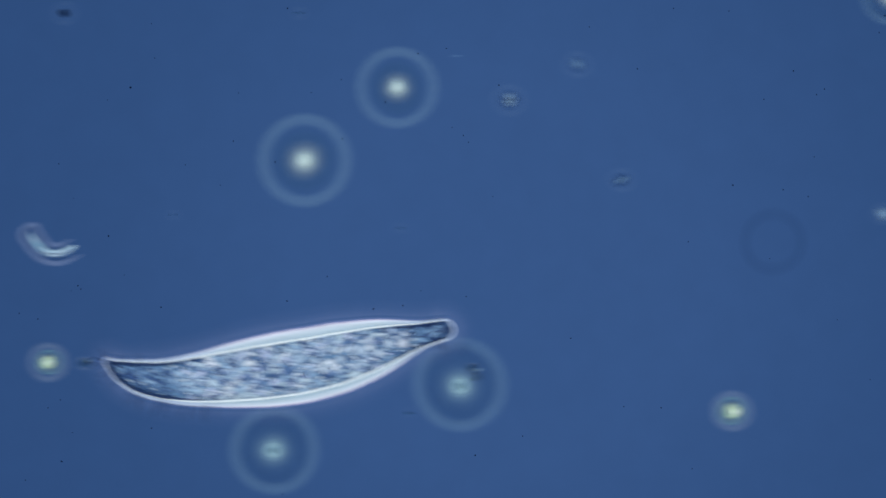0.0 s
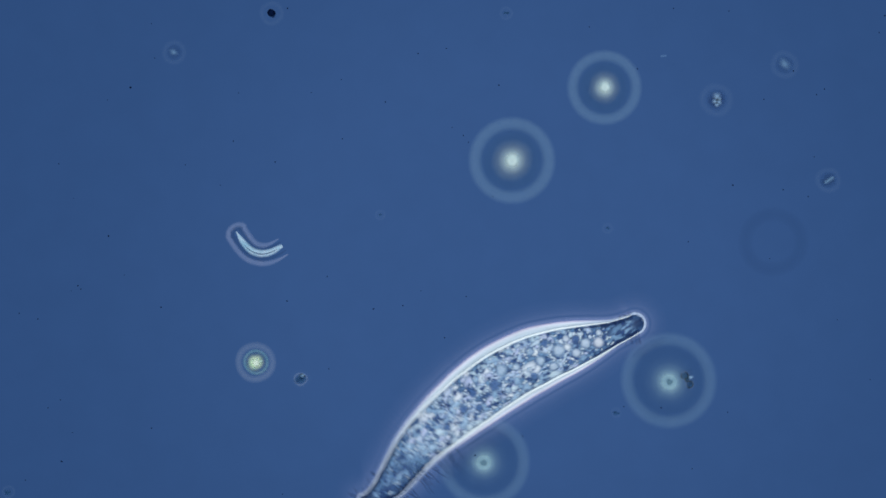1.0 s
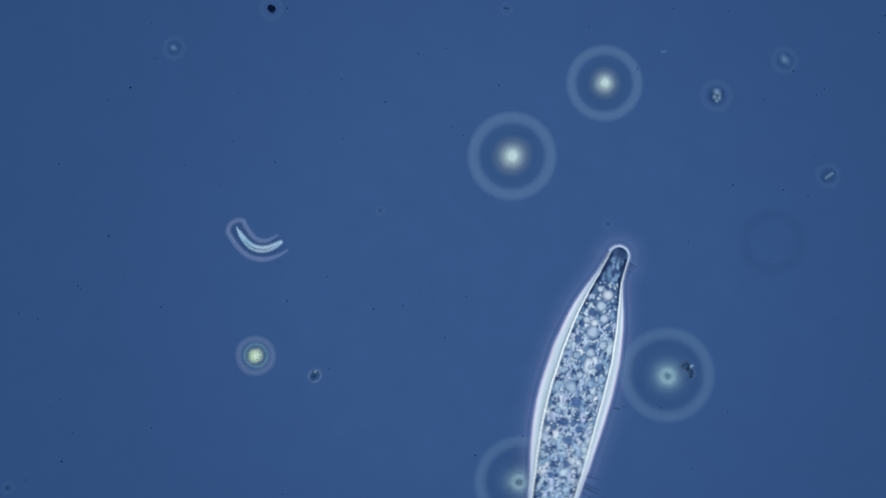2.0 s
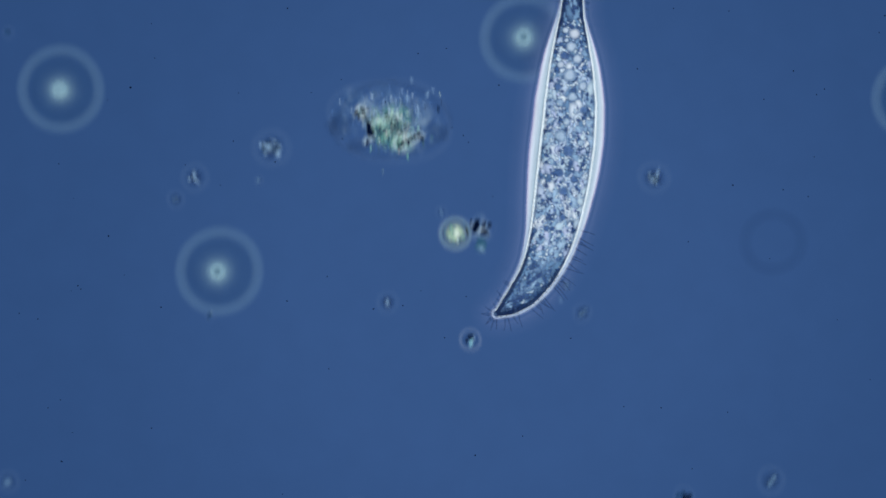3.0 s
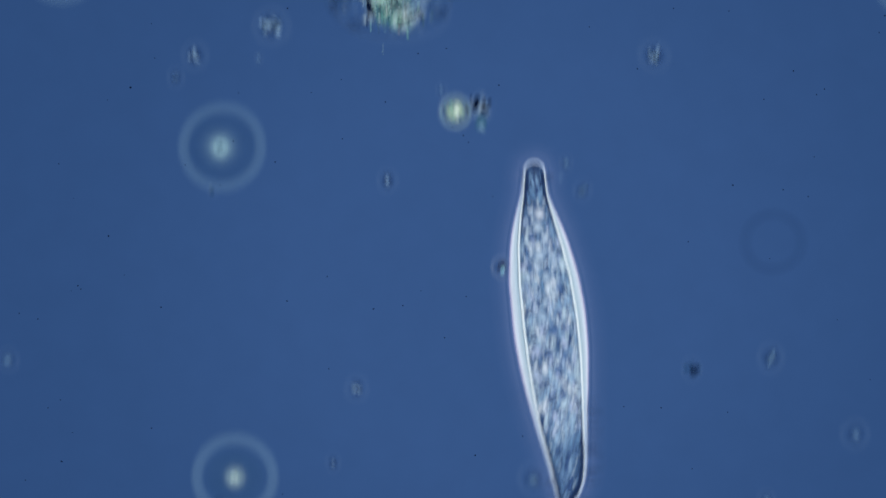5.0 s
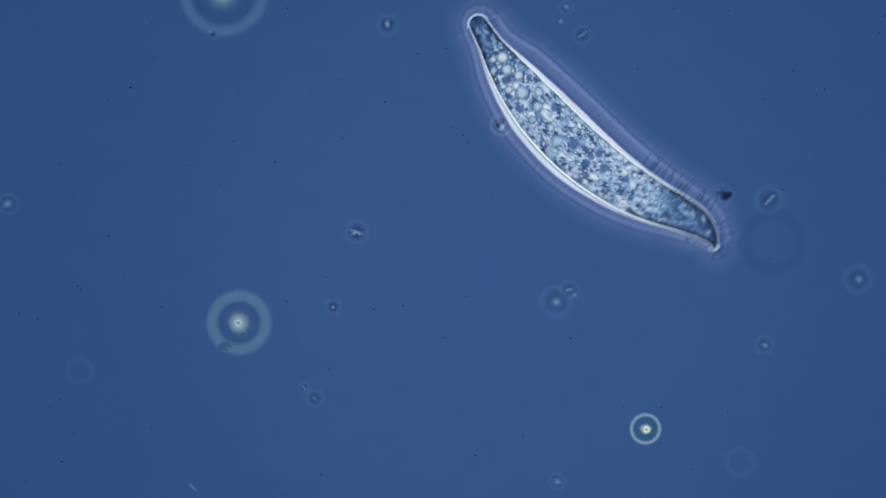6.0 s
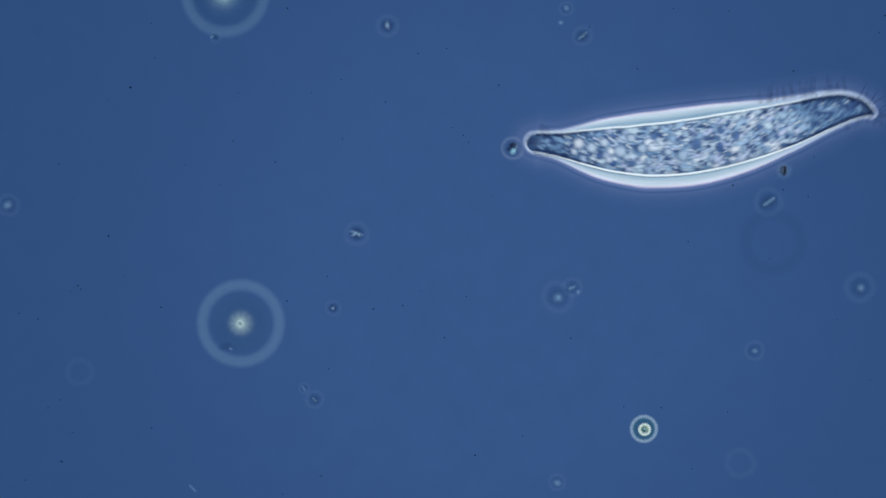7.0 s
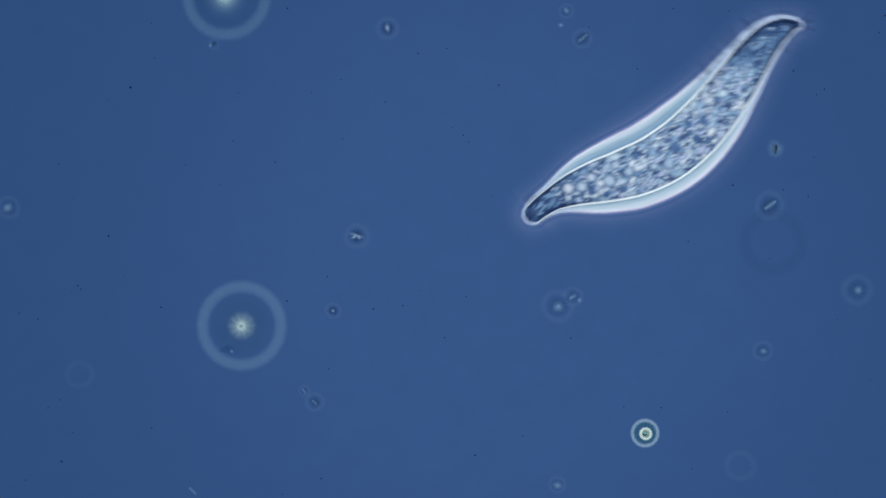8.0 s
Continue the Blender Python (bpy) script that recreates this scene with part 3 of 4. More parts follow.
        for bubble in bubbles:
            part("vacuole", bubble, VACUOLE, body, "round pale vacuole")
        hairs = build_cilia(a, b, place, rng)
        if last:
            hairs = hairs or bmesh.new()
            for turn in (-1.0, -0.62, -0.35, 0.05, 0.3, 0.66, 1.05):
                reach, bow = rng.uniform(14, 23) * U, rng.uniform(-0.3, 0.3)
                arm = [(half_width(b) + 3 * U + reach * k, turn + bow * k * k) for k in np.linspace(0, 1, 5)]
                sweep([beyond(BEAK, q * math.cos(c), q * math.sin(c), 13 * U) for q, c in arm], [U * 1.3 * (1 - 0.12 * k) for k in range(5)], 1.0, False, 5, hairs)
        if hairs:
            tagged(part("cilia", hairs, CILIUM, body, "fine dark hair-like cilia"), kind="stuff")
        pieces.append(((a + b) / 2, body))
    return cell, pieces, rims


def rim_section(s, side, place, lift=0.0, skirt=14):
    """A flat section of the painted halo from under the cell's edge outwards; u 0.6 is where the halo ends."""
    w, r = half_width(s), rim_width(s, side)
    across = [(0.0, -min(skirt * U, 0.5 * w)), (0.12, 0), (0.27, r * 0.4), (0.45, r * 0.78), (0.56, r * 0.94), (0.62, r + U)]
    return [(place(s, side * (w + d), lift + min(5.2 * U, 0.16 * w) * (1 - u)), u, s) for u, d in across]


def fringe_section(s, side, place, along=0.0):
    """A section of the weak fringes of light round the rim, from under the rim outwards."""
    w, r = half_width(s), rim_width(s, side)
    across = [(0.0, r - 26 * U), (0.12, r - 16 * U), (0.24, r - 7 * U), (0.32, r - U), (0.40, r + 3 * U), (0.48, r + 5.5 * U), (0.58, r + 8.5 * U), (0.72, r + 14 * U),
              (0.86, r + 23 * U), (1.0, r + 38 * U)]
    return [(place(s, side * max(w + d, 0.0), 1.2 * U * (1 - u)), u, along) for u, d in across]


def scatter_granules(rng):
    """Granules (station, side, size, length, kind, tone), the vacuoles, pale and dark, first."""
    got = [(s, v * U, r * U, 1.0, "bubble", tone) for s, v, r, tone in (
        (0.142, -11, 4.4, 0.82), (0.152, 5, 8.0, 1.0), (0.188, -1, 7.4, 0.76), (0.170, -9, 3.2, 0.8), (0.213, -13, 5.4, 0.05), (0.222, 10, 6.5, 0.80),
        (0.238, -19, 5.0, 0.85), (0.246, 23, 3.6, 0.1), (0.268, -4, 8.8, 0.72), (0.297, 20, 6.2, 0.75), (0.300, -24, 4.4, 0.15), (0.328, 2, 6.6, 0.70),
        (0.345, -20, 5.2, 0.55), (0.362, 22, 4.6, 0.2), (0.398, -6, 5.0, 0.7), (0.438, -15, 8.0, 0.62), (0.452, 22, 4.6, 0.6), (0.478, 2, 7.0, 0.12),
        (0.512, -26, 4.6, 0.5), (0.540, -8, 5.0, 0.08), (0.552, 18, 4.6, 0.12), (0.590, 2, 5.2, 0.15), (0.606, -20, 4.0, 0.55), (0.660, 10, 4.0, 0.1),
        (0.700, -14, 3.8, 0.12), (0.735, 6, 3.4, 0.7))]
    tries = 0
    while tries < 20000 and len(got) < 2000:
        tries += 1
        s = rng.uniform(0.05, 0.955)
        w = half_width(s)
        v = rng.uniform(-0.89, 0.89) * w
        big = float(np.interp(s, [0, 0.12, 0.2, 0.5, 0.7, 0.85, 1], [3.6, 4.2, 5.8, 5.6, 5.0, 4.0, 3.2]))
        size = U * big * rng.choice([0.5, 0.6, 0.75, 0.95] if tries > 1200 else [0.8, 1.0, 1.2, 1.4])
        long = rng.uniform(0.9, 1.4) if s < 0.3 else rng.uniform(1.2, 2.4) if s < 0.6 else rng.uniform(1.4, 3.0)
        if all((s - q[0]) ** 2 * LENGTH ** 2 + (v - q[1]) ** 2 > ((0.86 if q[4] == "bubble" else 0.70) * (size + q[2])) ** 2 for q in got):
            low, high = (float(np.interp(s, [0.05, 0.13, 0.2, 0.35, 0.7, 0.80, 0.90], k)) for k in ([0.12, 0.16, 0.24, 0.42, 0.42, 0.27, 0.18], [0.22, 0.28, 1.0, 1.0, 0.95, 0.46, 0.28]))
            tone = low + (high - low) * rng.random()
            dim = float(np.interp(s, [0.12, 0.16, 0.34, 0.5, 0.75, 0.9], [0, 0.40, 0.34, 0.20, 0.22, 0.3]))
            if rng.random() < dim:
                tone, size = rng.uniform(0.22, 0.34), min(max(size, 3.2 * U), 5.2 * U)
            elif (s > 0.80 or s < 0.13) and rng.random() < 0.40:
                tone, long = rng.uniform(0.30, 0.42 if s < 0.13 else 0.50), rng.uniform(1.4, 3.0)
            got.append((s, v, size, long, "grain", tone))
    for _ in range(620):
        s = rng.uniform(0.12, 0.93)
        v = rng.uniform(-0.86, 0.86) * half_width(s)
        pale = rng.random() < float(np.interp(s, [0.15, 0.3, 0.75, 0.85], [0.35, 0.45, 0.40, 0.2]))
        got.append((s, v, U * rng.choice([1.1, 1.5, 1.9, 2.4]), rng.uniform(0.8, 1.8), "fine", rng.uniform(0.66, 0.9) if pale else rng.uniform(0.1, 0.62)))
    for _ in range(60):
        s = rng.uniform(0.13, 0.66)
        v = rng.uniform(-0.84, 0.84) * half_width(s)
        got.append((s, v, U * rng.uniform(1.9, 3.1), rng.uniform(0.9, 1.5), "fine", rng.uniform(0.15, 0.5)))
    for _ in range(110):
        s = rng.uniform(0.11, 0.80)
        v = rng.uniform(-0.84, 0.84) * half_width(s)
        got.append((s, v, U * rng.uniform(1.3, 2.2), rng.uniform(0.9, 1.4), "fine", rng.uniform(0.88, 1.0)))
    return got


def build_cilia(a, b, place, rng):
    bm, n = bmesh.new(), 0
    for s in np.linspace(a, b, 3)[:-1]:
        for side in (1, -1):
            reach = float(np.interp(s, [0, 0.06, 0.1, 0.62, 0.68, 0.8, 0.95, 1], [20, 15, 0, 0, 26, 32, 27, 20]))
            if side < 0:
                reach *= 0.5 if s > 0.9 or s < 0.08 else 0.0
            if reach < 22 and 0.1 < s < 0.75 or reach < 6 or rng.random() < (0.52 if s > 0.1 else 0.25):
                continue
            w, reach = half_width(s), reach * U * rng.uniform(0.55, 1.1)
            lean, bow = rng.uniform(-0.2, 0.75), rng.uniform(-0.25, 0.3)
            pts = []
            for k in np.linspace(0, 1, 6):
                pts.append(place(s + (lean * k + bow * k * k) * reach * 0.55 / LENGTH, side * (w + 0.75 * rim_width(s, side) + reach * k), 13 * U))
            sweep(pts, [U * 1.3 * (1.05 - 0.6 * k) for k in np.linspace(0, 1, 6)], 1.0, False, 5, bm)
            n += 1
    for s in np.linspace(a, b, 3)[:-1]:
        if s > 0.80:
            w, deep = half_width(s), U * rng.uniform(6, 15)
            pts = [place(s - 0.008 * k, w + U * rng.uniform(-1, 1.5) - deep * k, 13 * U + 4 * U * k) for k in np.linspace(0, 1, 4)]
            sweep(pts, [U * 1.0, U * 1.5, U * 1.4, U * 0.8], 1.0, False, 5, bm)
            n += 1
    if n:
        return bm
    bm.free()
    return None


# ---- small things in the water ----
def arcs(name, ob, radius, width, material, n=20, rise=4.2):
    """A ring of light out of short arcs that fade into one another, so that it can open and close. Returns (arc, angle) pairs."""
    span = 2 * math.pi / n
    bm = bmesh.new()
    rows = []
    for k in np.linspace(-1, 1, 9):
        c, q = math.cos(k * span), math.sin(k * span)
        rows.append([(((radius + e * width / 2) * c - radius, (radius + e * width / 2) * q, 0.1 * width * (1 - e * e)), abs(e), (k + 1) / 2)
                     for e in np.linspace(-1, 1, 9)])
    skin(bm, rows, False)
    first = part(name, bm, material, ob)
    made = []
    for i in range(n):
        piece = first if not i else new(name, first.data)
        piece.parent = ob
        piece.matrix_basis = pose(radius * math.cos(i * span), radius * math.sin(i * span), (rise + 0.3 * (i % 2)) * U, rz=math.degrees(i * span))
        made.append((piece, i * span))
    return made


def open_ring(pieces, rows, rise=4.2):
    """Key the radius (in plan units) of a ring out of arcs."""
    for i, (piece, angle) in enumerate(pieces):
        walk(piece, [(t, pose(r * U * math.cos(angle), r * U * math.sin(angle), (rise + 0.3 * (i % 2)) * U, rz=math.degrees(angle))) for t, r in rows])


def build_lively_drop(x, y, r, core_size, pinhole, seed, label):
    """A droplet whose painted core and ring of out-of-focus light follow the focus; the ring opens and closes."""
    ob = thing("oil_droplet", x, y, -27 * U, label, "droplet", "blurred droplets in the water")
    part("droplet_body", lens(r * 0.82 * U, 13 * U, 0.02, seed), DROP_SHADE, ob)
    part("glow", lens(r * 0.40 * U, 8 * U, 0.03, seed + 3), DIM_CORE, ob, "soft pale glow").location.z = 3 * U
    core = part("bright_core", lens(r * core_size * U, 15 * U, 0.06, seed + 1), DROP_CORE, ob, "pale greenish core of painted light")
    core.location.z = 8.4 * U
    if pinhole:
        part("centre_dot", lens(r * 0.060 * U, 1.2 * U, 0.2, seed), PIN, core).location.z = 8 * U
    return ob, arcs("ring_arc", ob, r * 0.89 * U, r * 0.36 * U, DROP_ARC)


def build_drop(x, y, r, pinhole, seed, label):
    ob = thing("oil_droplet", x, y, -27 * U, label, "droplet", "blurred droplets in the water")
    # dark disc, bright core and ring imitate the droplet's out-of-focus light
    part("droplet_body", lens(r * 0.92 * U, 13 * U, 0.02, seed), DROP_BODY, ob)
    core = part("bright_core", lens(r * 0.56 * U, 15 * U, 0.04, seed + 1), DIM_CORE if pinhole else DROP_CORE, ob, "pale greenish core of painted light")
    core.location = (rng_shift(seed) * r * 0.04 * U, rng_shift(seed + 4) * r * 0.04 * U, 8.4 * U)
    halo = part("outer_ring", ring(r * 0.88 * U, r * 0.36 * U, 0.02, seed + 2), DROP_RING, ob, "pale blue-grey ring of out-of-focus light")
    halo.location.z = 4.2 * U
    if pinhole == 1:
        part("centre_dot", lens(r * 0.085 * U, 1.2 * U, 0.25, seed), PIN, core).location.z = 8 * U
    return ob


def rng_shift(seed):
    return random.Random(seed).uniform(-1, 1)


def build_alga(x, y, core, outer, seed, label, grains=22):
    ob = thing("green_alga", x, y, -25 * U, label, "algal cell", "green algal cells")
    part("outer_ring", ring(outer * 0.86 * U, outer * 0.46 * U, 0.03, seed), SOFT_RING, ob).location.z = 6 * U
    part("cell_wall", ring(core * 1.42 * U, core * 0.6 * U, 0.03, seed + 3), WALL_RING, ob, "soft cell wall")
    part("cell_body", lens(core * 1.75 * U, 8.4 * U, 0.03, seed + 1), FAINT_DARK, ob)
    part("chloroplast", lens(core * 1.30 * U, 13 * U, 0.08, seed + 2), GREEN_CORE, ob, "bright yellow-green core").location.z = 6.3 * U
    # bright hot spot painted onto the middle of the core
    part("hot_spot", lens(core * 0.55 * U, 4 * U, 0.25, seed + 8), GLEAM_EDGE, ob, "painted yellowish-white hot spot").location = (core * 0.12 * U, 0, 13 * U)
    bm = bmesh.new()
    rng = random.Random(seed)
    for k in range(grains):
        a, d = rng.uniform(0, 6.3), core * U * math.sqrt(rng.random()) * (0.8 if k < 13 else 1.1)
        dome(bm, lambda px, py, up: (d * math.cos(a) + px, d * math.sin(a) + py, 14 * U + up), core * rng.uniform(0.10, 0.24) * U, 1.5, a, 0.5 * U, rng,
             rng.uniform(0.56, 0.90) if k < 13 else rng.uniform(0.1, 0.6))
    tagged(part("grit", bm, DETRITUS, ob), kind="stuff")
    return ob


def build_ringed_alga(x, y, core, seed, label):
    """The small sharp alga, whose outer ring of light opens and closes."""
    ob = thing("green_alga", x, y, -25 * U, label, "algal cell", "green algal cells")
    part("chloroplast", lens(core * 0.85 * U, 5 * U, 0.10, seed + 2, 1.08), GREEN_CORE, ob, "yellow-green chloroplast").location.z = 8 * U
    part("dark_heart", lens(core * 0.50 * U, 3 * U, 0.12, seed + 4, 1.05, 24), GREEN_DARK, ob, "dark teal heart").location.z = 11 * U
    part("pale_dot", lens(core * 0.16 * U, 2 * U, 0.2, seed + 5, 1.3, 16), TEAL, ob, "pale teal dot").location = (-0.08 * core * U, 0.06 * core * U, 15 * U)
    bend = [(core * U * 0.24 * math.cos(k), core * U * 0.2 * math.sin(k), 13 * U) for k in np.linspace(2.4, 5.6, 12)]
    part("dark_crescent", sweep(bend, [core * U * 0.17 * math.sin(0.25 + 2.64 * k / 11) for k in range(12)], 0.4), DEEP, ob, "dark teal crescent")
    return ob, arcs("ring_arc", ob, 25 * U, 9 * U, ALGA_ARC, 16, 6), arcs("gap_arc", ob, 18 * U, 11 * U, ALGA_GAP, 16, 3), arcs("edge_arc", ob, 13 * U, 6.5 * U, EDGE_ARC, 12, 16)


def build_grain(x, y, r, bits, label, seed, dark=False, dim=False):
    """A small particle: a few bright or dark bits in a dim round painted defocus halo."""
    ob = thing("particle", x, y, -25 * U, label, "particle", "small particles in the water")
    if r:
        if bits:
            part("faint_disc", lens(r * 0.80 * U, 6.3 * U, 0.10, seed), FAINT_DARK if not dark else FAINT_RING, ob)
        part("outer_ring", ring(r * 0.98 * U, r * 0.64 * U, 0.08, seed + 1), FAINT_RING if bits else GHOST_RING, ob)
    rng = random.Random(seed)
    if r and label == BRIGHT and not dim:
        part("dark_middle", lens(r * 0.62 * U, 3 * U, 0.18, seed + 5), SHADOWY, ob).location.z = 4 * U
    for bx, by, long, wide, turn in bits:
        if not dark:
            long, wide = long * 1.15, wide * 1.25
        bm = bmesh.new()
        if dark:
            if wide > 6.2:
                blob(bm, (0, 0, 0), (long * U, wide * U, wide * 0.7 * U), rng, 2)
                bit = part("dark_grain", bm, BLACK, ob)
            else:
                bm.free()
                bit = part("dark_grain", lens(wide * 1.35 * U, wide * 0.7 * U, 0.25, seed + int(bx), max(1.0, long / wide), 24), SMOKY if label == SPECK else SOFT_BLACK, ob)
        else:
            bm.free()
            soft = GLASSY if label == ROD and wide < 3.2 else DIM_SOFT if dim or label in (ROD, FAINT) else PALE_SOFT
            if label == ROD:
                if r > 14:
                    part("dark_side", lens(wide * 2.7 * U, 3 * U, 0.08, seed + 7, long / wide * 0.56, 28), FAINT_DARK, ob, "dark blue sides").matrix_basis = pose(bx * U, -by * U, 2 * U, rz=-turn)
                k = np.linspace(-1, 1, 13)
                shape = sweep([(q * long * 0.9 * U, 0, 0) for q in k], [wide * 1.3 * U * math.sqrt(max(0.02, 1 - q ** 6)) for q in k], 0.5, False, 12)
            else:
                shape = lens(wide * 1.75 * U, 3.3 * U, 0.14, seed + int(bx), max(1.0, long / wide), 28)
            bit = part("bright_grain", shape, soft, ob)
        bit.matrix_basis = pose(bx * U, -by * U, 6.3 * U, rz=-turn)
    return ob


def build_smoky(x, y, bits, label, seed):
    """Small dark blue grains, each with a pale outline, in a faint round painted halo."""
    ob = thing("particle", x, y, -25 * U, label, "particle", "small particles in the water")
    part("faint_disc", lens(20 * U, 6.3 * U, 0.08, seed), FAINT_RING, ob)
    for k, (px, py, r) in enumerate(bits):
        outline = part("pale_outline", ring(r * 1.05 * U, r * 0.5 * U, 0.12, seed + k), SOFT_RING, ob, "faint pale outline")
        outline.location = (px * U, -py * U, 4 * U)
        grain = part("dark_grain", lens(r * U, r * 0.5 * U, 0.22, seed + 20 + k, 1.15, 24), SMOKY, ob)
        grain.matrix_basis = pose(px * U, -py * U, 7 * U, rz=40 * k)
    glint = part("pale_glint", lens(4.4 * U, 3 * U, 0.25, seed + 9, 1.4, 20), PALE_SOFT, ob, "small pale glint")
    glint.location = (6 * U, 5 * U, 9 * U)
    return ob


def build_flake(x, y, bits, seed):
    """A thin flake of smoky grains; turning up its added pale faces imitates defocus."""
    ob = thing("particle", x, y, -25 * U, "smoky dark blue grains with added pale faces for the out-of-focus look", "particle", "small particles in the water")
    part("outline", ring(18 * U, 9 * U, 0.10, seed), FAINT_RING, ob, "faint pale outline")
    for k, (px, py, r) in enumerate(bits):
        grain = part("dark_grain", lens(r * 1.15 * U, r * 0.05 * U, 0.22, seed + 20 + k, 1.15, 24), SOFT_BLACK if k == 1 else SMOKY, ob)
        grain.matrix_basis = pose(px * U, -py * U, (2 - k) * 0.35 * U, rz=40 * k)
    # added upright faces that stand in for the grain's out-of-focus smudge
    for name, r, mat, px, words in (("blur_face", 17, GLASSY, 3, "added pale face for the out-of-focus look"), ("dark_rim", 15, FAINT_DARK, 1, "dim blue rim"), ("pale_glint", 8, GLASSY, 7, "small pale glint")):
        face = part(name, lens(r * U, r * 0.12 * U, 0.18, seed + r, 1.0, 28), mat, ob, words)
        face.matrix_basis = pose(px * U, 0, 0, ry=90)
    return ob


def build_bubble(x, y, r, seed):
    """A small clear bubble with a black grain and a teal gleam in it."""
    ob = thing("bubble", x, y, -20 * U, "small clear bubble with a black grain and teal gleam", "bubble")
    part("faint_disc", lens(r * 0.92 * U, 6.3 * U, 0.05, seed), FAINT_DARK, ob)
    part("outer_ring", ring(r * 1.0 * U, r * 0.5 * U, 0.05, seed + 1), SOFT_RING, ob, "faint pale ring")
    for name, mat, px, py, w, long, turn, words in (("black_grain", SOFT_BLACK, 0, 5, 6.2, 1.15, 20, "black grain"), ("black_grain", SOFT_BLACK, -7, -2, 3.0, 1.3, 70, "black grain"),
                                                    ("gleam", TEAL, 1, -5, 5.4, 1.5, 75, "teal gleam"), ("gleam", PALE_SOFT, 6, 4, 4.2, 1.4, 110, "pale gleam")):
        bit = part(name, lens(w * U, 3.2 * U, 0.22, seed + int(w * 3), long, 24), mat, ob, words)
        bit.matrix_basis = pose(px * U, py * U, (8.5 if mat is SOFT_BLACK else 6.3) * U, rz=turn)
    return ob


def build_crescent(x, y):
    ob = thing("curved_cell", x, y, -25 * U, "pale crescent-shaped cell with a painted lavender halo", "cell")
    knots = np.array([(-38, 26), (-28, 10), (-12, -7), (8, -13), (26, -9), (44, 1)], float)
    k = np.linspace(0, 5, 31)
    px, py = through_knots(np.arange(6.0), knots[:, 0], k), through_knots(np.arange(6.0), knots[:, 1], k)
    part("cell_body", sweep([(a * U, b * U, 8.4 * U) for a, b in zip(px, py)],
                            [U * 8.0 * math.sqrt(max(0.03, 1 - abs(2 * q / 5 - 1.1) ** 2.2)) for q in k], 0.5), CRESCENT, ob)
    part("dark_core", sweep([(a * U, (b - 1) * U, 13 * U) for a, b in zip(px[8:28], py[8:28])], [U * (0.5 + 1.1 * math.sin(math.pi * q / 19)) for q in range(20)], 0.3), SHADOWY, ob, "dark teal core")
    # the cell's dark and lavender halo of light, modelled as two soft bands
    for name, gap, wide, mat in (("dark_outline", 10, 10, FAINT_DARK), ("pale_outline", 18, 13, LAVENDER_RING)):
        line = []
        lift = [(px[i], py[i], px[min(i + 1, 30)] - px[max(i - 1, 0)], py[min(i + 1, 30)] - py[max(i - 1, 0)]) for i in range(31)]
        for a, b, dx, dy in reversed(lift):
            h = math.hypot(dx, dy)
            line.append(((a - dy / h * gap * 0.8) * U, (b + dx / h * gap * 0.8) * U, 0))
        a, b, dx, dy = lift[0]
        h = math.hypot(dx, dy)
        for c in np.linspace(0.2, math.pi - 0.2, 9):
            line.append(((a - dy / h * gap * 0.9 * math.cos(c) - dx / h * gap * 0.6 * math.sin(c)) * U,
                         (b + dx / h * gap * 0.9 * math.cos(c) - dy / h * gap * 0.6 * math.sin(c)) * U, 0))
        for a, b, dx, dy in lift:
            h = math.hypot(dx, dy)
            line.append(((a + dy / h * gap) * U, (b - dx / h * gap) * U, 0))
        n = len(line)
        part(name, sweep(line, [U * wide / 2 * min(1, 0.25 + 5 * min(i, n - 1 - i) / n) for i in range(n)], 0.4), mat, ob)
    return ob


LAVENDER_RING = clear("lavender_ring", (0.38, 0.44, 0.66), (0.50, 0.52, 0.70), [(0.0, 0.16), (0.4, 0.10), (1.0, 0.0)])
CRESCENT = clear("crescent", (0.36, 0.62, 0.76), (0.74, 0.84, 0.92), [(0.0, 0.56), (0.40, 0.46), (0.70, 0.20), (1.0, 0.0)])


def clouded(name, tones, scale, holes, stops):
    """A ragged cloudy jelly: many-coloured lumps, with gaps in it."""
    mat = clear(name, (0, 0, 0), (1, 1, 1), stops, scale)
    tree = mat.node_tree
    bsdf = tree.nodes["Principled BSDF"]
    hue = ramp(tree, tones)
    tree.links.new(noise_of(tree, "Object", scale, 6).outputs["Fac"], hue.inputs["Fac"])
    tree.links.new(hue.outputs["Color"], bsdf.inputs["Base Color"])
    gaps = ramp(tree, [(holes[0], 0.0), (holes[1], 1.0)])
    lumps = noise_of(tree, "Object", scale * 0.45, 5)
    lumps.inputs["Distortion"].default_value = 0.8
    tree.links.new(lumps.outputs["Fac"], gaps.inputs["Fac"])
    both = tree.nodes.new("ShaderNodeMath")
    both.operation = "MULTIPLY"
    tree.links.new(bsdf.inputs["Alpha"].links[0].from_socket, both.inputs[0])
    tree.links.new(gaps.outputs["Color"], both.inputs[1])
    tree.links.new(both.outputs[0], bsdf.inputs["Alpha"])
    return mat


CORE = clouded("clump_core", [(0.30, (0.01, 0.05, 0.07)), (0.40, (0.05, 0.20, 0.20)), (0.47, (0.22, 0.50, 0.38)), (0.53, (0.62, 0.80, 0.62)),
                              (0.58, (0.40, 0.62, 0.62)), (0.64, (0.85, 0.90, 0.84)), (0.72, (0.60, 0.42, 0.42))], 120, (0.34, 0.52),
               [(0.0, 0.92), (0.5, 0.80), (0.75, 0.42), (0.92, 0.1), (1.0, 0.0)])
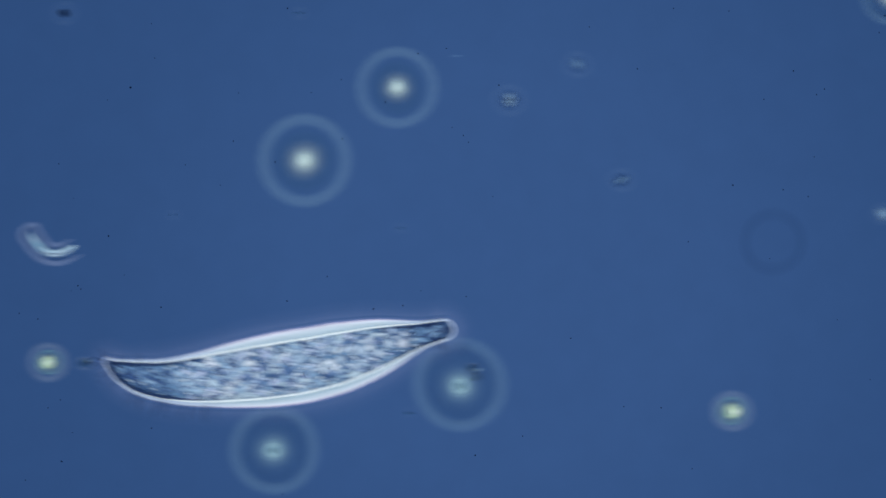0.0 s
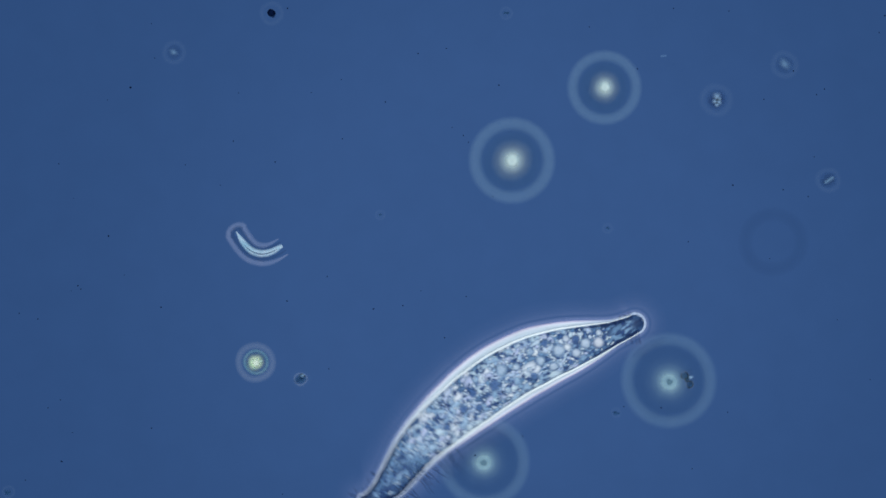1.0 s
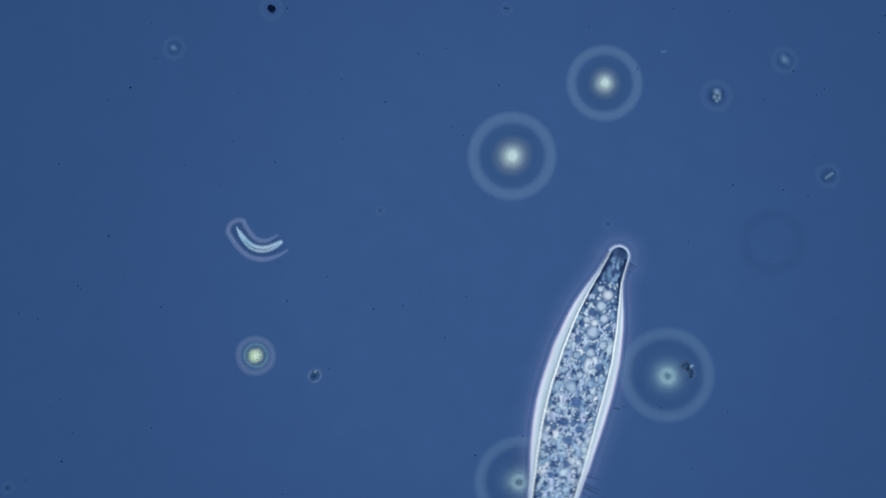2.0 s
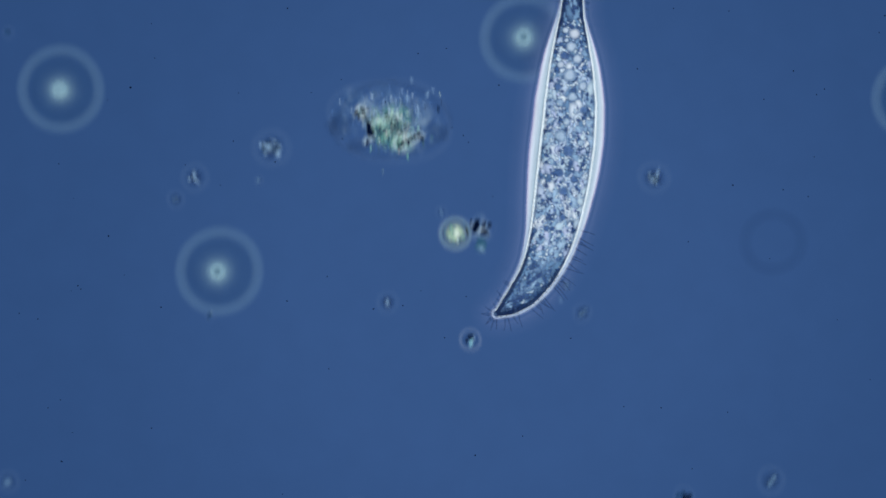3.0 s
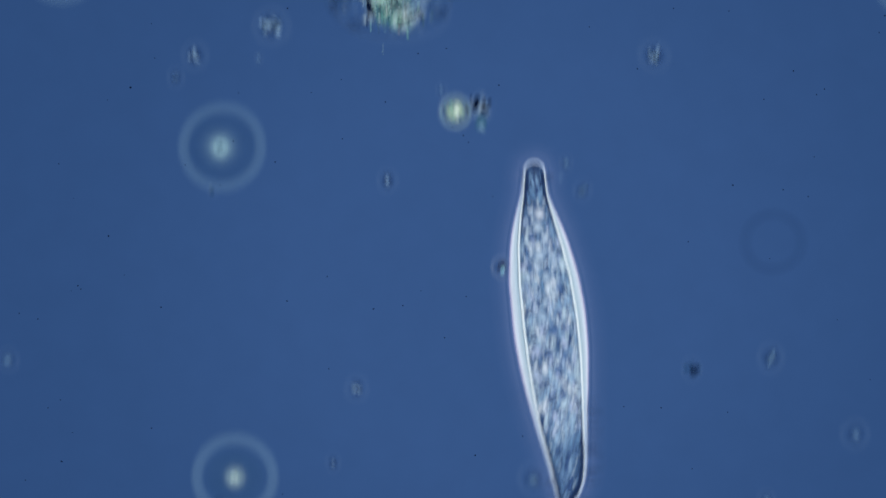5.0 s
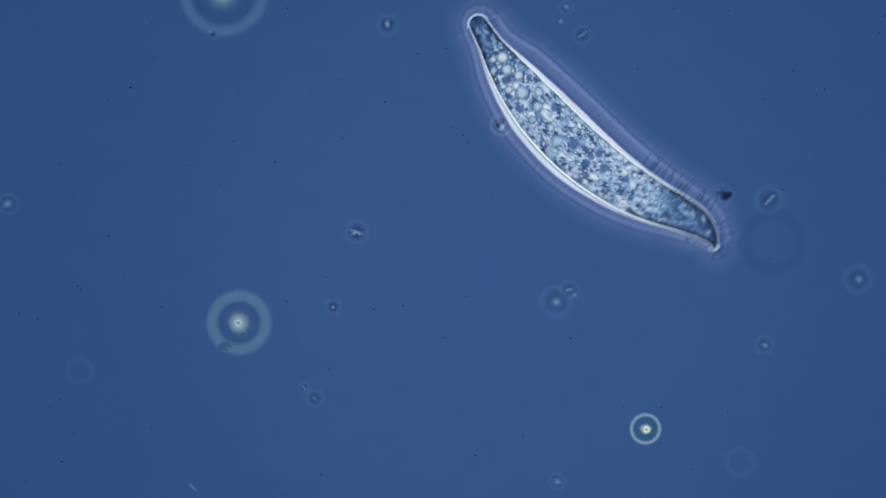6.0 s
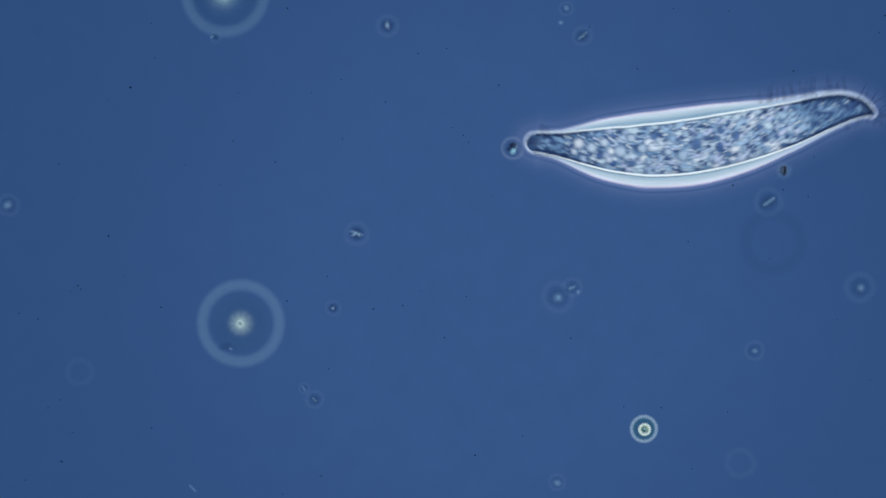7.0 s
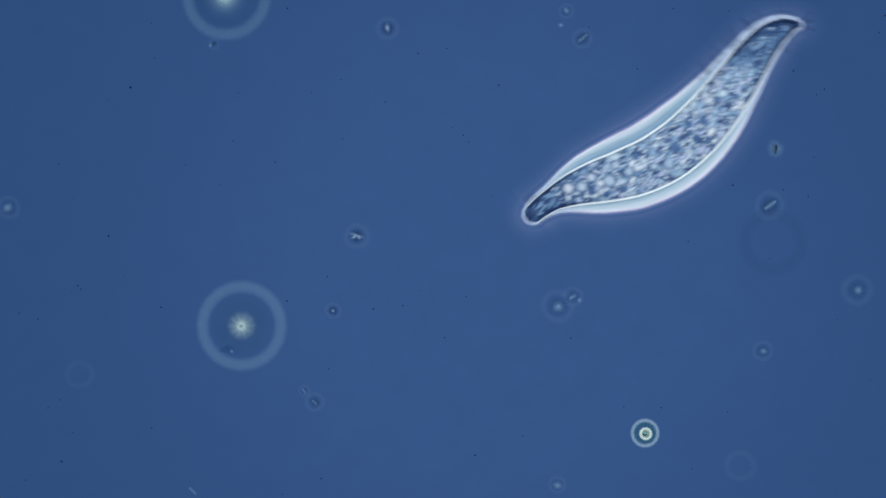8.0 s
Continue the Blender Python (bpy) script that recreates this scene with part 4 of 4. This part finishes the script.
SLIME = clouded("slime", [(0.36, (0.16, 0.28, 0.42)), (0.52, (0.36, 0.50, 0.62)), (0.66, (0.66, 0.78, 0.84))], 110, (0.40, 0.70),
                [(0.0, 0.50), (0.5, 0.34), (0.8, 0.14), (1.0, 0.0)])
FILM = clouded("film", [(0.34, (0.02, 0.06, 0.16)), (0.46, (0.06, 0.13, 0.26)), (0.56, (0.24, 0.38, 0.54)), (0.68, (0.52, 0.64, 0.78))], 130, (0.36, 0.60),
               [(0.0, 0.26), (0.5, 0.20), (0.8, 0.10), (1.0, 0.0)])
GLEAM = clouded("gleam", [(0.40, (0.40, 0.60, 0.66)), (0.60, (0.90, 0.95, 0.94))], 160, (0.38, 0.62), [(0.0, 0.62), (0.4, 0.30), (1.0, 0.0)])


def build_clump():
    ob = thing("detritus_clump", 690, -278, -33 * U, "ragged greenish clump of detritus with black grains", "detritus")
    for name, mat, x, y, z, r, long, seed, words in (
            ("film", FILM, -6, 4, -9, 70, 1.5, 12, "thin ragged pale film"), ("dark_lobe", FAINT_DARK, -92, -8, -6, 24, 1.2, 15, "dark blue lobe"),
            ("dark_lobe", FAINT_DARK, -60, -44, -6, 16, 1.4, 16, "dark blue lobe"), ("dark_lobe", FAINT_DARK, 84, -20, -6, 20, 1.2, 17, "dark blue lobe"),
            ("jelly", SLIME, 2, 6, 2, 56, 1.15, 8, "cloudy blue-grey jelly"), ("core", CORE, 4, -12, 8, 44, 1.1, 5, "cloudy green and white core")):
        piece = part(name, lens(r * U, 8.4 * U, 0.30, seed, long), mat, ob, words)
        piece.location = (x * U, y * U, z * U)
    part("dark_outline", ring(66 * U, 16 * U, 0.20, 31, 0.3, 1.55), SHADE_RING, ob)
    part("pale_outline", ring(72 * U, 17 * U, 0.14, 33, 0.3, 1.55), FAINT_RING, ob, "faint pale outline")
    rng = random.Random(21)
    bm = bmesh.new()
    for k in range(130):
        gx, gy = rng.gauss(4, 34), rng.gauss(26, 17)
        low = 10 * U + 2.1 * U * rng.random()
        dome(bm, lambda px, py, up: (gx * U + px, gy * U + py, low + up), rng.uniform(1.2, 3.4) * U, rng.uniform(0.9, 2.4), rng.uniform(0, 6), 0.8 * U, rng, rng.uniform(0.42, 0.62) if k % 2 else rng.uniform(0.62, 0.72))
    tagged(part("fluff", bm, FINE, ob, "fine grey-blue fluff"), kind="stuff")
    bm = bmesh.new()
    for k in range(260):
        a, d = rng.uniform(0, 6.3), abs(rng.gauss(0, 0.6))
        size = rng.choice([1.3, 1.7, 2.2, 2.8, 3.8]) * rng.uniform(0.8, 1.2)
        gx, gy = d * 44 * math.cos(a) + 2, d * 44 * math.sin(a) - 15
        low = 11 * U + 2.1 * U * rng.random()
        dome(bm, lambda px, py, up: (gx * U + px, gy * U + py, low + up), size * U, rng.uniform(0.8, 2.6), rng.uniform(0, 6), 0.8 * U, rng, rng.uniform(0, 0.3) if k % 2 else rng.uniform(0.4, 1))
    tagged(part("grit", bm, DETRITUS, ob, "green, yellow and pale grains"), kind="stuff")
    chains = [[(-58, 17), (-52, 19), (-48, 13), (-52, 8), (-46, 5)], [(-42, 0), (-40, -9), (-37, -20), (-38, -28), (-43, -44)], [(-38, -16), (-33, -26)], [(-56, 8), (-60, 14)],
              [(14, -49), (24, -42), (40, -32), (52, -26), (58, -36)], [(16, -30), (14, -49)], [(64, 25), (68, 25)], [(75, 25), (86, 20)],
              [(-8, 13), (2, -2), (12, -17), (16, -30)], [(24, -38), (34, -44)], [(-2, 4), (-8, -2)], [(89, 33), (91, 32)]]
    for n, chain in enumerate(chains):
        bm = bmesh.new()
        pts = [Vector((px * U, py * U, 16 * U)) for px, py in chain]
        thick = n in (0, 1, 2, 3, 4, 7)
        for p, q in zip(pts, pts[1:]):
            steps = max(2, int((q - p).length / (2.4 * U)))
            for k in np.linspace(0, 1, steps):
                w = rng.choice([1.2, 1.8, 2.6, 3.6, 4.4]) if thick else rng.uniform(0.9, 2.0)
                blob(bm, p.lerp(q, k) + Vector((rng.uniform(-2.6, 2.6) * U, rng.uniform(-2.6, 2.6) * U, 0)), (w * U * 1.1, w * U * 0.8, w * 0.5 * U), rng, 1, rng.uniform(0, 3))
        dark = part("black_chain", bm, BLACK, ob, "chain of black grains")
        if thick and n != 7:
            line = [p.lerp(q, k) + Vector((rng.uniform(-2, 2) * U, rng.uniform(-2, 2) * U, -4 * U)) for p, q in zip(pts, pts[1:]) for k in (0.0, 0.25, 0.5, 0.75)] + [pts[-1] - Vector((0, 0, 4 * U))]
            part("gleam", sweep(line, [U * rng.uniform(9, 15) * math.sqrt(max(0.03, 1 - (2 * k / (len(line) - 1) - 1) ** 6)) for k in range(len(line))], 0.25), GLEAM, dark, "soft pale fringe of light")
    for px, py, w in ((30, 39, 5), (66, 46, 4), (50, 9, 4), (76, 54, 2.6), (38, 72, 3.0)):
        pale = part("pale_grain", lens(w * 1.2 * U, 3.3 * U, 0.2, int(px) + 90, 1.5, 20), PALE_SOFT, ob)
        pale.matrix_basis = pose(px * U, py * U, 10 * U, rz=rng.uniform(0, 180))
    return ob


def build_dark_cluster():
    ob = thing("dark_cluster", 853, -86, -25 * U, "loose cluster of tiny black grains", "detritus")
    rng = random.Random(9)
    for px, py, w in ((-19, 12, 2.2), (-8, 11, 4.2), (-10, 3, 5.0), (-12, -4, 4.4), (3, 4, 3.6), (6, 8, 2.4), (14, 5, 3.8), (4, -8, 4.8), (8, -6, 3.2), (12, -13, 2.0)):
        bm = bmesh.new()
        blob(bm, (px * U, py * U, 6.3 * U), (1.2 * w * U * rng.uniform(0.8, 1.3), w * U, w * 0.5 * U), rng, 2, rng.uniform(0, 3))
        part("black_grain", bm, BLACK, ob)
    part("pale_haze", lens(27 * U, 6.3 * U, 0.25, 4), SLIME, ob, "cloudy pale haze").location.z = -8 * U
    part("gleam", lens(17 * U, 4 * U, 0.35, 7, 1.1), GLEAM, ob, "pale gleam between the grains").location.z = 2 * U
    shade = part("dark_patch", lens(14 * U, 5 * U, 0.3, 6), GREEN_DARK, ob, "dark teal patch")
    shade.location = (-1 * U, -30 * U, 1 * U)
    pale = part("pale_patch", lens(9 * U, 6.3 * U, 0.3, 5, 1.3), PALE_SOFT, ob, "pale blue patch")
    pale.location = (-1 * U, -36 * U, 2.1 * U)
    return ob


# ---- everything in its place ----
backdrop = build_field()
dust_ring = build_dust_ring()
dust = build_dust()
ciliate, segments, rims = build_ciliate()

PLAIN = "blurred round oil droplet with a pale ring"
YELLOW = "blurred droplet with a bright yellowish core and pale ring"
drop_a, ring_a = build_lively_drop(907, -1027, 78, 0.50, False, 1, YELLOW)
drop_b, ring_b = build_lively_drop(1072, -1157, 67, 0.46, False, 5, YELLOW)
drop_c = build_drop(1185, -634, 84, 1, 9, PLAIN)
drop_d = build_drop(858, -489, 80, 1, 13, PLAIN)
drop_e = build_drop(107, -338, 78, 2, 17, PLAIN)
drop_f = build_drop(389, -14, 79, 1, 21, PLAIN)
drop_g, ring_g = build_lively_drop(424, 578, 76, 0.27, True, 25, "blurred droplet with a small bright core and pale ring")
glow_g = arcs("glow_arc", drop_g, 12 * U, 22 * U, GLOW_ARC, 10, 5)
rim_speck = part("pale_speck", lens(3.6 * U, 3 * U, 0.25, 27, 1.3, 20), DIM_SOFT, drop_g, "tiny pale speck on the ring")
rim_speck.location = (-17 * U, -45 * U, 12 * U)
part("dark_speck", lens(9 * U, 3 * U, 0.3, 28, 1.6, 20), FAINT_DARK, drop_g, "faint dark smudge").location = (-26 * U, -42 * U, 9 * U)
drop_h = build_drop(1622, -318, 74, 0, 29, PLAIN)
drop_i = build_drop(1950, -1317, 48, 0, 33, PLAIN)

alga_a = build_alga(450, -667, 14, 35, 41, "yellow-green alga with a faint ring", 7)
alga_b = build_alga(806, -76, 18, 31, 45, "bright yellow-green alga beside black grains")
alga_c, outer_c, gap_c, edge_c = build_ringed_alga(1143, 769, 13, 49, "small green alga with sharp bright rings")
alga_d = build_alga(1669, -580, 16, 36, 53, "yellow-green alga with a pale ring", 7)
crescent = build_crescent(454, -874)
clump = build_clump()
cluster = build_dark_cluster()

BRIGHT = "small clear particle with bright bits"
FAINT = "faint pale particle with a dim ring"
ROD = "short pale rod-shaped bacterium"
SPECK = "tiny dark speck in the water"
dark_a = build_smoky(530, -637, [(0, 0, 10), (3, -3, 5)], "round smoky blue grain with a pale fringe", 60)
dark_b = build_grain(478, -1290, 18, [(0, 0, 7.5, 7, 20), (2, 3, 5, 5, 0)], "round black grain with a pale fringe", 61, True)
grain_a = build_grain(1272, -1135, 25, [(0, -6, 5, 4, 20), (-4, 3, 3.4, 2.6, 0), (4, 4, 3.4, 2.6, 60), (0, 9, 3, 2.2, 0), (5, -1, 2, 2, 0)], BRIGHT, 62)
grain_b = build_grain(1394, -1198, 21, [(-1, -1, 7.5, 4.4, 50)], FAINT, 63)
rod_a = build_grain(1472, -992, 19, [(0, 0, 10, 3.2, -35)], ROD, 64)
speck_a = build_grain(1078, -906, 8, [(0, 0, 2.8, 2.6, 0)], SPECK, 65, True)
rod_h = build_grain(1177, -1213, 0, [(0, 0, 5.5, 1.4, -6)], ROD, 102)
speck_b = build_grain(672, -930, 8, [(0, 0, 2.6, 2.2, 0)], SPECK, 66, True)
speck_c = build_grain(1093, -577, 8, [(-2, 0, 4, 3.4, 0), (4, 1, 2.4, 2, 0)], SPECK, 67, True)
grain_m = build_grain(897, -1290, 10, [(-2, 0, 3.4, 2.4, 0), (3, 0.5, 2.6, 2, 0)], SPECK, 68, True)
grain_n = build_grain(304, -1220, 18, [(0, 0, 5, 3, 20)], FAINT, 69)
rider = build_smoky(1222, -635, [(-4, -9, 6.5), (3, 8, 6), (-1, -1, 3.5)], "pair of smoky blue grains on a droplet", 70)
speck_d = build_grain(8, -435, 10, [(0, 0, 5, 4.4, 0)], SPECK, 71, True)
grain_c = build_grain(478, -229, 31, [(-4, -1, 11, 4.4, 15), (-7, -3, 6, 3.0, 10), (12, 10, 5, 4.5, 0), (-19, -5, 3, 2.4, 0), (10, -7, 9, 2.2, 40), (-11, 9, 4, 2.4, 25)], BRIGHT, 72)
grain_d = build_grain(341, -176, 23, [(0, -5, 5, 3, 80), (3, 5, 6, 2.4, 40), (-9, 3, 3, 2, 0)], BRIGHT, 73)
rod_e = build_grain(307, -137, 15, [(0, 0, 6.5, 2.2, -18)], ROD, 74)
grain_e = build_grain(1161, -176, 26, [(-3, 3, 5.5, 4.4, 0), (4, -4, 8, 2.6, -70), (-9, -6, 2.4, 2, 0), (3, 9, 2.4, 2, 0)], BRIGHT, 75)
rod_b = build_grain(1367, 364, 23, [(0, 0, 13, 3.4, -48)], ROD, 76)
dark_e = build_flake(1223, 393, [(-9, -2, 6), (5, 2, 8), (-2, -5, 4), (13, -1, 4.5), (3, 5, 4)], 77)
grain_f = build_grain(685, 47, 18, [(0, 0, 5, 2.8, 80)], BRIGHT, 78)
dark_f = build_grain(374, 71, 9, [(0, 0, 5, 4, 40)], SPECK, 79, True)
rider_b = build_bubble(890, 114, 18, 80)
grain_g = build_grain(630, 418, 20, [(0, -1, 8, 2.0, 16), (-4, 1.5, 4.5, 1.7, -20), (4, 2, 3, 1.6, 60)], BRIGHT, 81)
grain_h = build_grain(987, 536, 26, [(0, 1, 6, 5.4, 0), (1, 0, 2.4, 2.2, 0)], "clear round particle with a pale core", 82, False, True)
grain_o = build_grain(1014, 520, 16, [(0, 0, 4.4, 2.2, 40), (-3, -4, 3, 1.6, 0), (-4, 12, 3, 2.4, 0)], BRIGHT, 83, False, True)
rod_c = build_grain(555, 714, 15, [(0, 0, 6, 2, 40)], ROD, 84)
rod_f = build_grain(536, 694, 9, [(0, 0, 6, 1.6, 55)], ROD, 85)
grain_i = build_grain(1527, 512, 24, [(0, 0, 5, 4.4, 0)], FAINT, 86)
grain_j = build_grain(588, 551, 13, [(0, 0, 2.2, 1.9, 0)], BRIGHT, 87)
rod_d = build_grain(1033, 65, 16, [(0, 0, 11, 2.4, -40)], ROD, 88)
grain_p = build_grain(1004, 16, 12, [(0, 0, 4, 3, 60), (-10, 26, 3, 2.4, 0)], FAINT, 89)
grain_k = build_grain(1352, 624, 16, [(0, 0, 4, 3, 0)], FAINT, 90)
grain_l = build_grain(8, 367, 18, [(0, 0, 6, 4.5, -30)], BRIGHT, 91, False, True)
grain_q = build_grain(455, -171, 8, [(0, 0, 3, 2.4, 0)], FAINT, 92)
grain_r = build_grain(781, -114, 10, [(0, 0, 7, 2.4, 70)], ROD, 93)
grain_s = build_grain(1034, 66, 0, [(0, 0, 3, 1.6, -40)], ROD, 94)
grain_t = build_grain(1030, 68, 0, [(0, 0, 3, 1.6, -40)], ROD, 95)
grain_u = build_grain(135, 665, 22, [], "faint pale ring in the water", 96)
grain_v = build_grain(1315, 828, 24, [], "faint pale ring in the water", 97)
grain_w = build_grain(988, 862, 14, [(0, 0, 5, 4, 0)], FAINT, 98)
rod_g = build_grain(338, 872, 0, [(0, 0, 9, 1.8, 45)], ROD, 99)
speck_e = build_grain(567, 850, 0, [(0, 0, 2.6, 2, 0)], SPECK, 100, True)
speck_f = build_grain(1940, -932, 18, [(0, 0, 9, 7, 0)], BRIGHT, 101)


for dark_one, gx, gy, gr in ((dark_f, 4, -3, 2.6),):
    glint = part("pale_glint", lens(gr * 1.4 * U, 3 * U, 0.25, int(gr * 7), 1.3, 20), PALE_SOFT, dark_one, "small pale glint")
    glint.location = (gx * U, gy * U, 4 * U)
for pale_one, gx, gy, gr in ((grain_c, 5, -3, 4.0), (grain_c, -13, -5, 3.6), (grain_c, 11, 7, 3.2), (grain_c, -6, 9, 3), (grain_e, 3, -3, 3.6), (grain_e, -6, 2, 3.2)):
    spot = part("dark_spot", lens(gr * 1.2 * U, 3 * U, 0.3, int(gr * 9 + gx), 1.4, 20), DEEP, pale_one, "small dark spot")
    spot.location = (gx * U, gy * U, 7.5 * U)


# ---- what moves ----
def drift(ob, rows, spin=0.0):
    z = ob.location.z
    rows = ([(0.0, *rows[0][1:])] if rows[0][0] > 0 else []) + rows
    rows = rows + ([(8.0, *rows[-1][1:])] if rows[-1][0] < 8 else [])
    walk(ob, [(t, pose(*at(x, y), z, rz=spin * t)) for t, x, y in rows])


def motions():
    for ob, z in ((backdrop, -190 * U), (dust, HEIGHT - NEAR)):
        walk(ob, [(t, pose(x, y, z)) for t, x, y in VIEW])
    gx, gy = at(1390, 428)
    walk(dust_ring, [(t, pose(x + gx, y + gy, -100 * U)) for t, x, y in VIEW])
    walk(ciliate, BODY_PATH)
    shapes = {t: Spine(b) for t, b in BENDS.items()}
    for s, body in segments:
        walk(body, [(t, shape.stand(s)) for t, shape in shapes.items()])
    for ob, outer, ahead, aside, width in rims:
        rows = []
        for t, cilia_side, other, cilia_fringe, fringe in SWELL:
            fringe += (cilia_fringe - fringe) * (aside + 1) / 2
            out = (cilia_side if aside > 0 else other) * min(1.0, width / 15) + (fringe * min(1.0, 0.5 + width / 20) if outer else 0.0)
            rows.append((t, pose(ahead * out * U, aside * out * U, 0)))
        walk(ob, rows)
    open_ring(ring_a, [(t, 0.915 * r) for t, r in ((0.0, 80), (0.5, 78), (0.6, 78), (0.7, 74), (0.8, 72), (1.2, 72), (2.3, 76), (8.0, 78))])
    open_ring(ring_b, [(t, 0.915 * r) for t, r in ((0.0, 70), (0.5, 67.5), (0.6, 67.5), (0.7, 64), (0.8, 62), (1.2, 62), (2.3, 65), (8.0, 67))])
    open_ring(ring_g, [(t, 0.905 * r) for t, r in ((0.0, 75), (5.4, 75), (5.5, 68), (5.6, 63), (5.7, 59.5), (5.8, 54), (6.0, 52.5), (6.1, 52.5), (6.2, 56), (6.3, 65),
                                                  (6.5, 71), (6.7, 74), (7.0, 75.5), (8.0, 77))])
    open_ring(glow_g, [(0.0, 13), (5.4, 13), (5.8, 11.2), (6.1, 11.2), (6.5, 13), (7.0, 15), (8.0, 16)], 5)
    open_ring(outer_c, [(0.0, 22), (5.4, 22), (5.5, 15), (5.6, 15.5), (5.7, 21), (5.8, 24.5), (6.1, 25), (6.2, 24), (6.3, 15), (6.5, 16), (6.7, 20), (7.0, 22), (8.0, 22.5)], 6)
    open_ring(gap_c, [(0.0, 15.5), (5.4, 15.5), (5.5, 9), (5.6, 9), (5.7, 16), (5.8, 18), (6.1, 18), (6.2, 17), (6.3, 9), (6.5, 10), (6.7, 13.5), (7.0, 15.5), (8.0, 15.5)], 3)
    open_ring(edge_c, [(0.0, 9), (5.4, 9), (5.5, 13), (5.6, 12), (5.7, 6.5), (5.8, 4), (6.1, 4), (6.2, 6), (6.3, 12), (6.5, 12.5), (6.7, 10), (7.0, 9), (8.0, 9)], 16)
    drift(drop_c, [(0.0, 1184, -627), (0.5, 1182, -632), (1.2, 1188, -635), (2.3, 1180, -637), (2.5, 1178, -635)])
    drift(rider, [(0.0, 1210, -649), (0.5, 1212, -647), (1.0, 1220, -635), (1.2, 1223, -637), (2.3, 1221, -650), (2.5, 1220, -652)], 8)
    drift(drop_d, [(0.0, 853, -511), (0.5, 847, -501), (1.0, 858, -489), (1.2, 879, -479), (2.3, 922, -438), (2.5, 917, -433), (3.0, 929, -425), (3.5, 940, -436), (4.2, 946, -444)])
    drift(dark_a, [(0.0, 515, -665), (0.5, 509, -653), (0.7, 524, -639), (1.0, 530, -637), (1.2, 536, -635), (2.3, 557, -635), (2.5, 557, -640)], 20)
    drift(drop_e, [(2.3, 102, -326), (2.5, 102, -328), (3.0, 102, -334), (3.5, 103, -340), (4.0, 103, -345), (4.2, 103, -346)])
    drift(alga_a, [(0.5, 450, -667), (1.2, 450, -667), (2.3, 450, -672), (2.5, 450, -672)])
    drift(drop_f, [(2.5, 385, -8), (3.0, 385, -9), (3.5, 387, -14), (4.2, 388, -17), (5.3, 391, -12), (8.0, 398, -12)])
    drift(drop_g, [(5.3, 413, 576), (5.5, 417, 578), (6.5, 421, 579), (7.5, 425, 577), (8.0, 425, 578)])
    drift(alga_c, [(5.3, 1153, 766), (5.5, 1148, 770), (6.5, 1144, 766), (7.0, 1142, 766), (7.5, 1141, 768), (8.0, 1144, 769)])
    drift(rider_b, [(3.0, 833, 113), (3.1, 818, 132), (3.3, 850, 120), (3.5, 895, 114), (4.0, 889, 111), (4.2, 887, 107), (5.3, 890, 226), (5.5, 888, 227), (6.0, 888, 226),
                    (6.5, 865, 215), (7.0, 908, 266), (7.3, 988, 250), (7.5, 1056, 244), (7.6, 1061, 251), (7.7, 1065, 258), (7.8, 1086, 252), (8.0, 1112, 258)])
    walk(dark_e, [(t, pose(*at(x, y), -25 * U, ry=a)) for t, x, y, a in (
        (0.0, 1214, 394, 0), (3.1, 1214, 394, 0), (3.5, 1215, 394, 0), (4.2, 1223, 394, 0), (5.3, 1235, 382, 0), (5.5, 1245, 382, 0), (6.0, 1284, 351, -6), (6.2, 1318, 330, -60),
        (6.5, 1360, 305, -90), (7.0, 1392, 305, -90), (7.5, 1412, 291, -90), (8.0, 1377, 262, -90))])
    drift(dark_f, [(4.2, 368, 70), (5.5, 374, 64), (6.5, 374, 65), (7.0, 378, 68), (7.5, 377, 72), (8.0, 375, 75)], 30)
    drift(grain_h, [(5.3, 945, 580), (5.4, 960, 570), (5.5, 968, 557), (6.0, 986, 541), (6.5, 987, 539), (7.0, 989, 531), (7.5, 991, 529), (8.0, 989, 543)])
    drift(grain_o, [(5.5, 992, 533), (6.0, 1010, 520), (6.5, 1013, 518), (7.0, 1015, 514), (7.5, 1019, 513), (8.0, 1016, 526)], 10)
    drift(grain_i, [(5.5, 1520, 500), (6.5, 1530, 506), (7.5, 1526, 519), (8.0, 1524, 514)])
    drift(grain_k, [(5.5, 1361, 618), (6.0, 1358, 619), (6.5, 1350, 624), (7.0, 1340, 627), (7.5, 1339, 623), (8.0, 1355, 623)])
    walk(rod_b, [(t, pose(*at(x, y), -25 * U, rz=a)) for t, x, y, a in (
        (0.0, 1370, 365, 8), (3.0, 1370, 365, 8), (4.2, 1370, 364, 12), (5.5, 1368, 363, 14), (6.0, 1366, 360, 0),
        (6.5, 1364, 358, -17), (7.0, 1365, 361, -12), (8.0, 1367, 363, -12))])


motions()
